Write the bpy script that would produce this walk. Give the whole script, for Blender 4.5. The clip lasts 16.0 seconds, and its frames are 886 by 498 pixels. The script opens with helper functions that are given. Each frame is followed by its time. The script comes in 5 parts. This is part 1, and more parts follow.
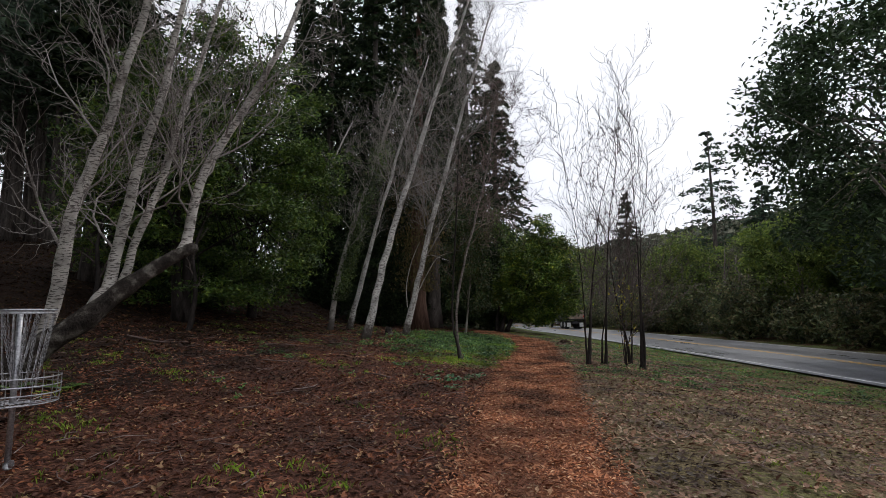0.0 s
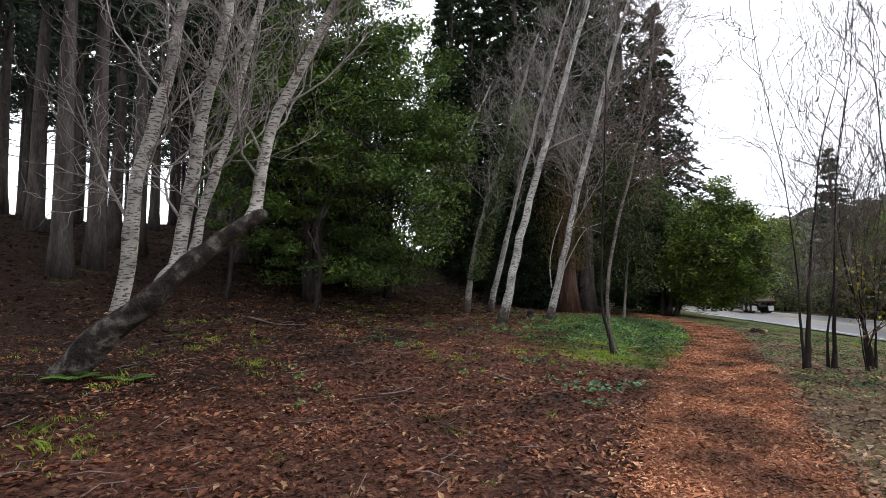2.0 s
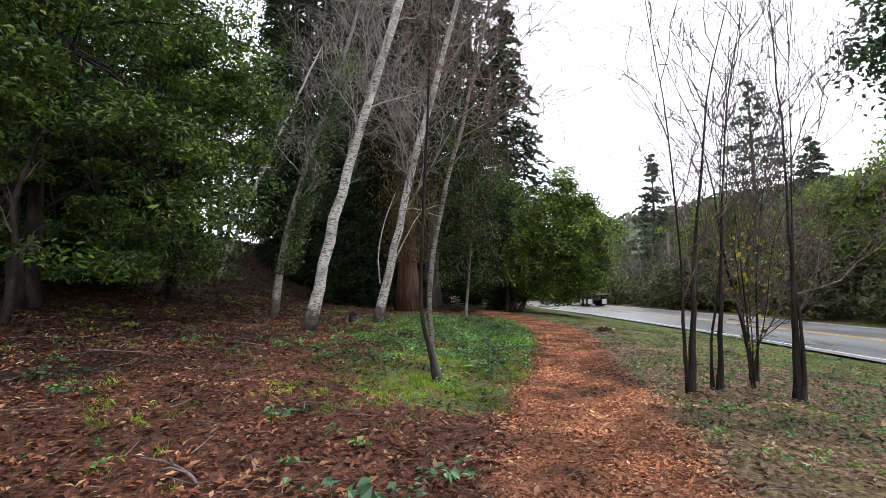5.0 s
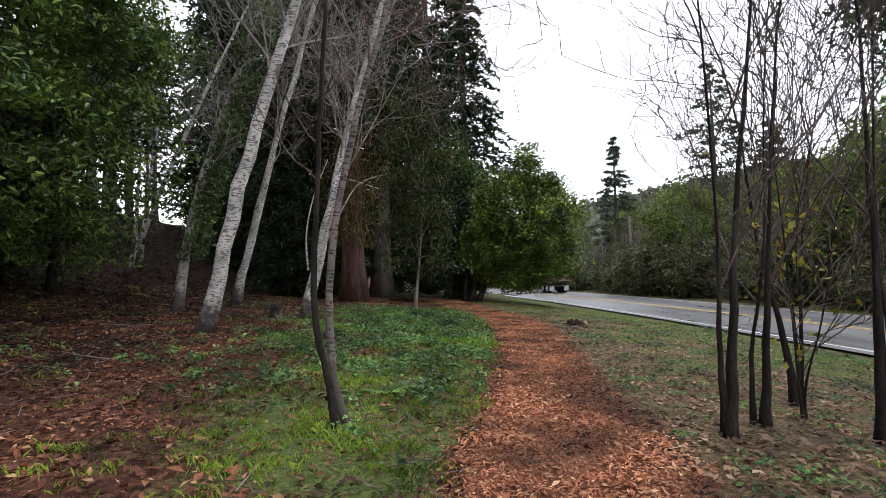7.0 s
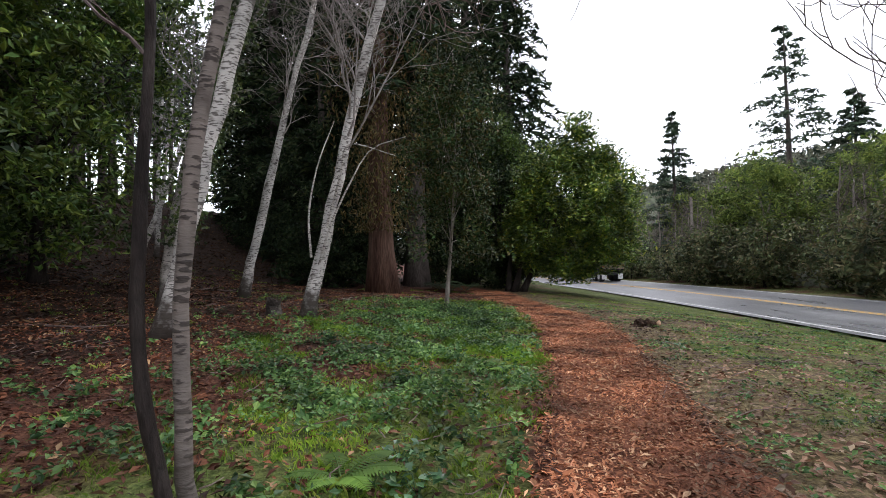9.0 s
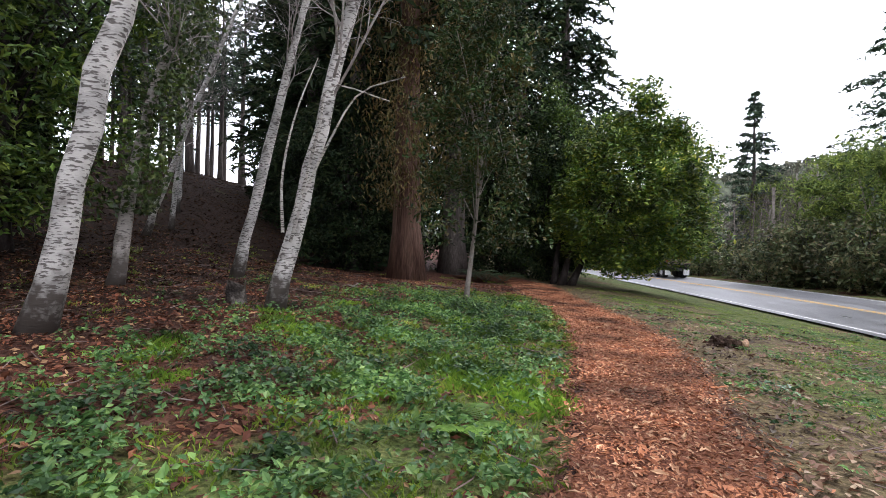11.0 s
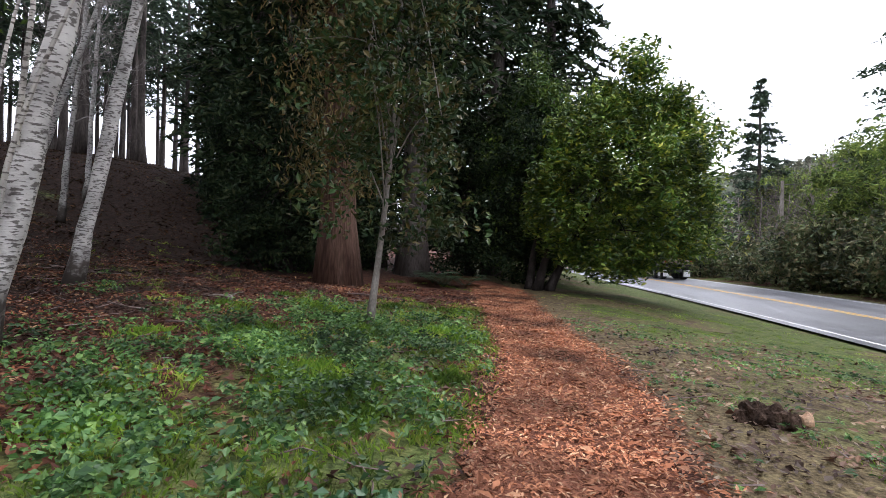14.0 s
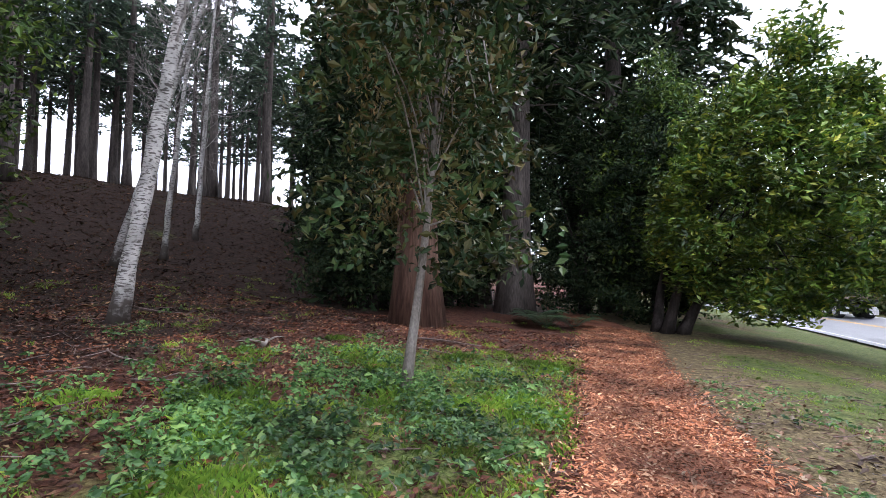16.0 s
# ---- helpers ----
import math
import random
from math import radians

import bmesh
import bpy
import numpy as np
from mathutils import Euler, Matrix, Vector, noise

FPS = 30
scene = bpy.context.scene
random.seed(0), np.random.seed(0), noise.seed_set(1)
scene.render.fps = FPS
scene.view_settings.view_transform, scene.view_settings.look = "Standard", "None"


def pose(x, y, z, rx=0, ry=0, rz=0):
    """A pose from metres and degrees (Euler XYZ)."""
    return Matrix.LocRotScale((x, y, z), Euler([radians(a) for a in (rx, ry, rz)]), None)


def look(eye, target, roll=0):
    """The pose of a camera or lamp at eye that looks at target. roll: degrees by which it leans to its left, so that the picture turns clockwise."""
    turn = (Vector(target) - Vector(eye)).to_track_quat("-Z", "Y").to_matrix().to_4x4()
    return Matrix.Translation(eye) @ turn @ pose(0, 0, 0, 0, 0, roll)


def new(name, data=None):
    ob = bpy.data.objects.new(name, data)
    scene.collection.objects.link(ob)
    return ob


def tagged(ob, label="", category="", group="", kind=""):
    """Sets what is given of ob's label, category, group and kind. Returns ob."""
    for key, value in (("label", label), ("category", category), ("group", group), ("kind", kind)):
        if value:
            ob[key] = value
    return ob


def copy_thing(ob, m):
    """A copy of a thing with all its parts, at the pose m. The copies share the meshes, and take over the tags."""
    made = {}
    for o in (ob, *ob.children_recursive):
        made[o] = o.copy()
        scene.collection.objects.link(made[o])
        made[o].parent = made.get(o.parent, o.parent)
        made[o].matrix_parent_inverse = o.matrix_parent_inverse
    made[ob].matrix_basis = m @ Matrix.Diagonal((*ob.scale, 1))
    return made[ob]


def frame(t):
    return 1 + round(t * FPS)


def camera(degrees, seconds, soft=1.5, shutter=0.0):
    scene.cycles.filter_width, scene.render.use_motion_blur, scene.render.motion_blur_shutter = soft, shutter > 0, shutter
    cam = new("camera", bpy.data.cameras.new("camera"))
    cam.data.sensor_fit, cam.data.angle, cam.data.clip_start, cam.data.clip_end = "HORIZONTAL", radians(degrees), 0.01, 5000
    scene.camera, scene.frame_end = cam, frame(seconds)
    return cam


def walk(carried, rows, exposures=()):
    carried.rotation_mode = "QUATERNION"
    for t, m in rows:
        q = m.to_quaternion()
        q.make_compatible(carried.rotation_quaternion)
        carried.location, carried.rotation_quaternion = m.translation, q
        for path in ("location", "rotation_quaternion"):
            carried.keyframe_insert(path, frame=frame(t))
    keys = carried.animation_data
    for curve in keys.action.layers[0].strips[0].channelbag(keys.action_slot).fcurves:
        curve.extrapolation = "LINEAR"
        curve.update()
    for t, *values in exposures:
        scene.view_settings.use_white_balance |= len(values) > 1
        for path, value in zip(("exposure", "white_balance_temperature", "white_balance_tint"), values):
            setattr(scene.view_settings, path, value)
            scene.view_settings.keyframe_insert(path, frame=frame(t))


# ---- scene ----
cam = camera(80.5, 16.0, soft=0.7)
PATH = [
    (0, (0.134, -1.52, 1.385), (0.125, 0.466, 1.622), -0.4),
    (0.5, (0.194, -0.848, 1.386), (-0.049, 1.126, 1.598), -0.2),
    (1, (0.253, -0.177, 1.387), (-0.127, 1.776, 1.583), -0.3),
    (1.5, (0.31, 0.494, 1.389), (-0.203, 2.417, 1.579), -0.4),
    (2, (0.367, 1.166, 1.39), (-0.218, 3.071, 1.558), -0.3),
    (2.5, (0.424, 1.842, 1.391), (-0.134, 3.756, 1.547), 0.4),
    (3, (0.481, 2.524, 1.392), (-0.043, 4.447, 1.555), 0.5),
    (3.5, (0.542, 3.211, 1.393), (0.08, 5.15, 1.555), 0.2),
    (4, (0.615, 3.897, 1.395), (0.253, 5.858, 1.547), -0.6),
    (4.5, (0.702, 4.571, 1.396), (0.488, 6.554, 1.541), -0.8),
    (5, (0.803, 5.231, 1.397), (0.753, 7.225, 1.545), -0.9),
    (7.5, (1.339, 8.485, 1.407), (1.436, 10.481, 1.492), -1.3),
    (8, (1.452, 9.136, 1.407), (1.519, 11.133, 1.486), -1.2),
    (8.5, (1.52, 9.788, 1.406), (1.54, 11.787, 1.469), -1.6),
    (9, (1.6, 10.444, 1.403), (1.52, 12.44, 1.454), -1.4),
    (11.5, (2.437, 13.745, 1.355), (2.135, 15.723, 1.347), 1.2),
    (12, (2.607, 14.394, 1.351), (2.333, 16.375, 1.343), 1.4),
    (12.5, (2.791, 15.025, 1.348), (2.527, 17.008, 1.353), 1.2),
    (13, (2.974, 15.637, 1.345), (2.705, 17.619, 1.352), 1.3),
    (13.5, (3.138, 16.235, 1.342), (2.871, 18.218, 1.343), 1.3),
    (14, (3.276, 16.83, 1.339), (2.984, 18.809, 1.332), 1.2),
    (14.5, (3.387, 17.422, 1.339), (3.063, 19.395, 1.365), 1.4),
    (15, (3.474, 18.009, 1.337), (3.05, 19.963, 1.378), 0.4),
    (15.5, (3.548, 18.595, 1.338), (2.967, 20.506, 1.419), 1.1),
    (16, (3.614, 19.181, 1.338), (2.859, 21.03, 1.455), 0.6),
]
EXPOSURES = [(0, -0.8, 6500, 10), (1.5, -0.3, 6450, 10), (3.5, 0.38, 6450, 10), (5, 0.38, 6450, 10), (7.5, 0.0, 6400, 12), (9, 0.03, 6400, 12), (11.5, 0.52, 6250, 14), (13.5, 0.46, 6200, 14), (15, 0.6, 6100, 15), (16, 0.92, 5950, 15)]
walk(cam, [(t, look(eye, target, roll)) for t, eye, target, roll in PATH], EXPOSURES)

# ---- world, sun, exposure ----
SUN_EL, SUN_AZ = 48.0, 35.0
world = bpy.data.worlds.new("overcast_sky")
scene.world = world
world.use_nodes = True
wt = world.node_tree
wbg = wt.nodes["Background"]
sky = wt.nodes.new("ShaderNodeTexSky")
sky.sky_type = "NISHITA"
sky.sun_disc = False
sky.sun_elevation, sky.sun_rotation = radians(SUN_EL), radians(SUN_AZ)
dim = wt.nodes.new("ShaderNodeVectorMath")
dim.operation = "SCALE"
dim.inputs["Scale"].default_value = 0.12
wt.links.new(sky.outputs[0], dim.inputs[0])
cloud = wt.nodes.new("ShaderNodeTexNoise")
cloud.inputs["Scale"].default_value = 2.2
cloud.inputs["Detail"].default_value = 5
wtc = wt.nodes.new("ShaderNodeTexCoord")
wt.links.new(wtc.outputs["Generated"], cloud.inputs["Vector"])
ramp = wt.nodes.new("ShaderNodeValToRGB")
ramp.color_ramp.elements[0].position, ramp.color_ramp.elements[0].color = 0.3, (1.75, 1.8, 2.0, 1)
ramp.color_ramp.elements[1].position, ramp.color_ramp.elements[1].color = 0.7, (2.25, 2.27, 2.36, 1)
wt.links.new(cloud.outputs[0], ramp.inputs[0])
wmix = wt.nodes.new("ShaderNodeMixRGB")
wmix.inputs[0].default_value = 0.88
wt.links.new(dim.outputs[0], wmix.inputs[1])
wt.links.new(ramp.outputs[0], wmix.inputs[2])
wt.links.new(wmix.outputs[0], wbg.inputs[0])
wbg.inputs[1].default_value = 1.0
sun = new("sun", bpy.data.lights.new("sun", "SUN"))
sun.data.energy, sun.data.angle, sun.data.color = 1.2, radians(25), (1.0, 0.96, 0.9)
sun.rotation_euler = (radians(90 - SUN_EL), 0, radians(180 - SUN_AZ))

# ---- materials ----


def nodes_of(name):
    m = bpy.data.materials.new(name)
    m.use_nodes = True
    t = m.node_tree
    return m, t, t.nodes["Principled BSDF"]


def noise_node(t, scale, detail=4, coord="Object", stretch=None):
    c = t.nodes.new("ShaderNodeTexCoord")
    n = t.nodes.new("ShaderNodeTexNoise")
    n.inputs["Scale"].default_value, n.inputs["Detail"].default_value = scale, detail
    if stretch:
        mp = t.nodes.new("ShaderNodeMapping")
        mp.inputs["Scale"].default_value = stretch
        t.links.new(c.outputs[coord], mp.inputs[0])
        t.links.new(mp.outputs[0], n.inputs["Vector"])
    else:
        t.links.new(c.outputs[coord], n.inputs["Vector"])
    return n


def ramp_node(t, src, stops):
    r = t.nodes.new("ShaderNodeValToRGB")
    e = r.color_ramp.elements
    while len(e) < len(stops):
        e.new(0.5)
    for el, (p, c) in zip(e, stops):
        el.position, el.color = p, (*c, 1)
    t.links.new(src, r.inputs[0])
    return r


def mix_node(t, fac, a, b, blend="MIX"):
    m = t.nodes.new("ShaderNodeMixRGB")
    m.blend_type = blend
    for s, v in ((0, fac), (1, a), (2, b)):
        if hasattr(v, "links"):
            t.links.new(v, m.inputs[s])
        else:
            m.inputs[s].default_value = v if s == 0 else (*v, 1)
    return m


def bump(t, p, src, strength, dist=0.02):
    b = t.nodes.new("ShaderNodeBump")
    b.inputs["Strength"].default_value, b.inputs["Distance"].default_value = strength, dist
    t.links.new(src, b.inputs["Height"])
    t.links.new(b.outputs[0], p.inputs["Normal"])


def surface(name, dark, mid, light, scale=6, rough=0.8, grain=40, bumpy=0.5, stretch=None, metal=0.0, dist=0.02, spec=0.5):
    """Mottled surface: broad colour change, fine grain and relief."""
    m, t, p = nodes_of(name)
    a = noise_node(t, scale, 5, stretch=stretch)
    g = noise_node(t, grain, 6, stretch=stretch)
    r = ramp_node(t, a.outputs[0], [(0.3, dark), (0.5, mid), (0.7, light)])
    gr = ramp_node(t, g.outputs[0], [(0.3, (0.45, 0.45, 0.45)), (0.7, (1.3, 1.3, 1.3))])
    x = mix_node(t, 0.75, r.outputs[0], gr.outputs[0], "MULTIPLY")
    t.links.new(x.outputs[0], p.inputs["Base Color"])
    p.inputs["Roughness"].default_value, p.inputs["Metallic"].default_value = rough, metal
    p.inputs["Specular IOR Level"].default_value = spec
    bump(t, p, g.outputs[0], bumpy, dist)
    return m


def leafy(name, cols, rough=0.45, trans=0.25, spec=0.5, dead=None):
    """Leaves: each one its own shade, a little light through them."""
    m, t, p = nodes_of(name)
    geo = t.nodes.new("ShaderNodeNewGeometry")
    k = len(cols)
    r = ramp_node(t, geo.outputs["Random Per Island"], [(i / max(1, k - 1), c) for i, c in enumerate(cols)])
    # broad noise puts light and dark contrast between clumps into the colour
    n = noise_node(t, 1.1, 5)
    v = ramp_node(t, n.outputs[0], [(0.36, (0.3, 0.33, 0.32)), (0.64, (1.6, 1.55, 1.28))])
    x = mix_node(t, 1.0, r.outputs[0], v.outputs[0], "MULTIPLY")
    t.links.new(x.outputs[0], p.inputs["Base Color"])
    p.inputs["Roughness"].default_value = rough
    p.inputs["Specular IOR Level"].default_value = spec
    tr = t.nodes.new("ShaderNodeBsdfTranslucent")
    t.links.new(x.outputs[0], tr.inputs[0])
    mx = t.nodes.new("ShaderNodeMixShader")
    mx.inputs[0].default_value = trans
    t.links.new(p.outputs[0], mx.inputs[1])
    t.links.new(tr.outputs[0], mx.inputs[2])
    t.links.new(mx.outputs[0], t.nodes["Material Output"].inputs[0])
    return m


def birch_bark(name, pale, mark=0.56, foot_dark=True):
    m, t, p = nodes_of(name)
    a = noise_node(t, 3.0, 4)
    base = ramp_node(t, a.outputs[0], [(0.3, tuple(c * 0.55 for c in pale)), (0.55, pale), (0.75, tuple(min(0.8, c * 1.2) for c in pale))])
    lent = noise_node(t, 11.0, 4, stretch=(1.0, 1.0, 4.0))
    lm = ramp_node(t, lent.outputs[0], [(mark, (1, 1, 1)), (mark + 0.05, (0.16, 0.14, 0.13))])
    patch = noise_node(t, 1.7, 5)
    pm = ramp_node(t, patch.outputs[0], [(0.62, (1, 1, 1)), (0.68, (0.25, 0.22, 0.2))])
    x = mix_node(t, 0.9, base.outputs[0], lm.outputs[0], "MULTIPLY")
    y = mix_node(t, 0.85, x.outputs[0], pm.outputs[0], "MULTIPLY")
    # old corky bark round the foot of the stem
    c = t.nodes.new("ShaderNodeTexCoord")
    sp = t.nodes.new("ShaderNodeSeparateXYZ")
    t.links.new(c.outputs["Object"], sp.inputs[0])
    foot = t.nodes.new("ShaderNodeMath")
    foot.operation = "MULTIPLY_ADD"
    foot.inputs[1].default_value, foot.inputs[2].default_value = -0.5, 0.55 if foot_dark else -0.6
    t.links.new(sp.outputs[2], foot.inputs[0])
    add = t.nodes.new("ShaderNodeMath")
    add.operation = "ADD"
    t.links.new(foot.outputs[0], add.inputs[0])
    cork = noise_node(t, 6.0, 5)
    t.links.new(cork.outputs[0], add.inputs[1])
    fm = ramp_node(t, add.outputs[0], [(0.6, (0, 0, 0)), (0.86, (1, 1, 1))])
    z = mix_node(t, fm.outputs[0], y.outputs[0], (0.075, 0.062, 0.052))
    t.links.new(z.outputs[0], p.inputs["Base Color"])
    p.inputs["Roughness"].default_value = 0.75
    bump(t, p, lent.outputs[0], 0.6, 0.02)
    return m


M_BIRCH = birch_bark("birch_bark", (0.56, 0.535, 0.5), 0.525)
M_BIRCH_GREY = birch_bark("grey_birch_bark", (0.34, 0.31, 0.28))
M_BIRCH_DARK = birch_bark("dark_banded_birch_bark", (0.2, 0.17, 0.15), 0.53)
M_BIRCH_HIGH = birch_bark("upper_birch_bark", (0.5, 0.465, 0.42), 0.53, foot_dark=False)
M_MOSSBARK = surface("dark_mottled_bark", (0.02, 0.016, 0.014), (0.06, 0.05, 0.043), (0.26, 0.24, 0.21), 5, 0.85, 30, 0.9, dist=0.04, spec=0.15)
M_TWIG = surface("twig_bark", (0.2, 0.175, 0.16), (0.3, 0.27, 0.25), (0.42, 0.39, 0.36), 4, 0.85, 30, 0.3, spec=0.15)
M_PURPLETWIG = surface("reddish_twig_bark", (0.12, 0.085, 0.075), (0.19, 0.14, 0.125), (0.28, 0.22, 0.2), 4, 0.85, 30, 0.3, spec=0.15)
M_FARTWIG = surface("far_twig_bark", (0.1, 0.085, 0.078), (0.16, 0.135, 0.12), (0.22, 0.19, 0.17), 2, 0.9, 20, 0.2, spec=0.1)
M_DARKTWIG = surface("dark_twig_bark", (0.07, 0.055, 0.05), (0.12, 0.095, 0.085), (0.19, 0.16, 0.15), 3, 0.85, 30, 0.3, spec=0.15)
M_DARKBARK = surface("wet_dark_bark", (0.012, 0.0095, 0.0085), (0.026, 0.02, 0.018), (0.06, 0.05, 0.045), 5, 0.7, 45, 0.8, (1, 1, 0.3), spec=0.15)
M_REDBARK = surface("redwood_bark", (0.06, 0.032, 0.024), (0.12, 0.068, 0.05), (0.19, 0.12, 0.09), 4, 0.9, 22, 1.0, (1, 1, 0.08), dist=0.06, spec=0.15)
M_PINEBARK = surface("pine_bark", (0.05, 0.042, 0.038), (0.095, 0.08, 0.072), (0.15, 0.13, 0.115), 4, 0.9, 25, 0.9, (1, 1, 0.2), dist=0.04, spec=0.15)
M_GREYBARK = surface("smooth_grey_bark", (0.14, 0.12, 0.1), (0.22, 0.19, 0.165), (0.3, 0.27, 0.24), 7, 0.8, 50, 0.4, (1, 1, 0.5))
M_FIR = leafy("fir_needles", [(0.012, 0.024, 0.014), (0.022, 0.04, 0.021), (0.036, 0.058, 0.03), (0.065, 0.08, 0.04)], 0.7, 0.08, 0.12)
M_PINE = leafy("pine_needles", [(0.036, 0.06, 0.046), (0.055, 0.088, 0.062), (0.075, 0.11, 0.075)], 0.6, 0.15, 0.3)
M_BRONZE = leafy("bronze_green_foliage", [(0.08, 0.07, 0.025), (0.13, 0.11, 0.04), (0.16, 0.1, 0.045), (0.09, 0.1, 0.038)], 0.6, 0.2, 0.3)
# greens spread wide to stand in for highlights and dark gaps
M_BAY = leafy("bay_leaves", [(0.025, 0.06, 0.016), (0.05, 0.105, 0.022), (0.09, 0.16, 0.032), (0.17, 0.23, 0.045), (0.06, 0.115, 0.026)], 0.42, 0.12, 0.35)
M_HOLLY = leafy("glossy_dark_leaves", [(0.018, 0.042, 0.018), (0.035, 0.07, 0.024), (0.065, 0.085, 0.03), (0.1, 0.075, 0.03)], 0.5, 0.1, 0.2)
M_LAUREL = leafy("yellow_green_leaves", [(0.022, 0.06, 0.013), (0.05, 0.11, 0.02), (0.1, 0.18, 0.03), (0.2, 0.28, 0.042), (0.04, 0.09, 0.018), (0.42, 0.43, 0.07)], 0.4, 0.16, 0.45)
M_YELLOWLEAF = leafy("yellow_leaves", [(0.3, 0.3, 0.05), (0.42, 0.34, 0.06), (0.2, 0.25, 0.05)], 0.5, 0.3, 0.3)
M_BRAMBLE = leafy("bramble_leaves", [(0.03, 0.1, 0.045), (0.05, 0.15, 0.07), (0.09, 0.2, 0.09)], 0.4, 0.15, 0.5)
M_WILLOW = leafy("soft_green_leaves", [(0.07, 0.12, 0.035), (0.14, 0.2, 0.05), (0.23, 0.28, 0.075)], 0.6, 0.3, 0.3)
M_FARGREEN = leafy("roadside_shrub_leaves", [(0.055, 0.08, 0.045), (0.09, 0.12, 0.06), (0.14, 0.15, 0.08), (0.17, 0.14, 0.09)], 0.6, 0.2, 0.3)
# grey of bare trees, with distance haze mixed into the colour
M_HILL = leafy("haze_greyed_trees", [(0.07, 0.085, 0.075), (0.11, 0.12, 0.1), (0.15, 0.15, 0.125), (0.09, 0.11, 0.09)], 0.8, 0.1, 0.2)
# the oak's backlit darkness is put into this green; shaded ferns share it
M_OAK = leafy("oak_leaves", [(0.02, 0.045, 0.02), (0.035, 0.065, 0.028), (0.05, 0.085, 0.036)], 0.5, 0.2, 0.4)
M_IVY = leafy("ivy_leaves", [(0.03, 0.06, 0.018), (0.06, 0.1, 0.03), (0.1, 0.13, 0.035)], 0.35, 0.2, 0.5)
M_GRASS = leafy("grass_blades", [(0.13, 0.23, 0.035), (0.2, 0.32, 0.045), (0.28, 0.4, 0.06), (0.33, 0.35, 0.1)], 0.5, 0.3, 0.4)
M_TUFT = leafy("young_grass", [(0.1, 0.2, 0.03), (0.17, 0.3, 0.042), (0.25, 0.38, 0.06)], 0.5, 0.3, 0.3)
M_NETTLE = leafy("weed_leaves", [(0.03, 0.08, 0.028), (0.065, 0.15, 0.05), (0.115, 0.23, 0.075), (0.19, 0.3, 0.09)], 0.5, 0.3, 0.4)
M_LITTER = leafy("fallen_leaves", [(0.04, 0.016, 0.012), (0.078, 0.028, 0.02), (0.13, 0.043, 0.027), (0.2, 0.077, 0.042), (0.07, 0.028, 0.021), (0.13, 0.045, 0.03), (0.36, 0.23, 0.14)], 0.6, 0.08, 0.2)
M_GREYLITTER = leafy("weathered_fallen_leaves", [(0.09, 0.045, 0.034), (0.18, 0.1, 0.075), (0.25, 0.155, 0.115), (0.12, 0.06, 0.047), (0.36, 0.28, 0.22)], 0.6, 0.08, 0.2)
# needle litter, darkened further so its colour carries the canopy's shade
M_SLOPE = leafy("shade_darkened_slope_litter", [(0.016, 0.009, 0.007), (0.032, 0.017, 0.012), (0.06, 0.031, 0.021), (0.12, 0.07, 0.045), (0.03, 0.032, 0.012)], 0.8, 0.05, 0.12)
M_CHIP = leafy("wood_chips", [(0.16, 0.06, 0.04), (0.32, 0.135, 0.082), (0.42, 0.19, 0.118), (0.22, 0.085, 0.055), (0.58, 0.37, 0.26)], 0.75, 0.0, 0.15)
M_FERN = leafy("fern_fronds", [(0.08, 0.17, 0.03), (0.14, 0.25, 0.05)], 0.5, 0.3, 0.4)
M_METAL = surface("galvanised_steel", (0.32, 0.32, 0.34), (0.45, 0.45, 0.47), (0.55, 0.55, 0.57), 9, 0.45, 60, 0.1, metal=0.85)
M_WHITELINE = surface("worn_white_paint", (0.45, 0.45, 0.45), (0.62, 0.62, 0.62), (0.75, 0.75, 0.75), 5, 0.6, 50, 0.2)
M_YELLOWLINE = surface("worn_yellow_paint", (0.5, 0.28, 0.05), (0.62, 0.36, 0.06), (0.7, 0.44, 0.1), 5, 0.6, 50, 0.2)
M_SOIL = surface("dug_soil", (0.025, 0.016, 0.012), (0.055, 0.036, 0.026), (0.1, 0.065, 0.046), 7, 0.95, 30, 1.0, dist=0.04, spec=0.08)
M_CUT = surface("cut_wood", (0.3, 0.17, 0.1), (0.45, 0.27, 0.16), (0.55, 0.38, 0.25), 8, 0.8, 60, 0.3)


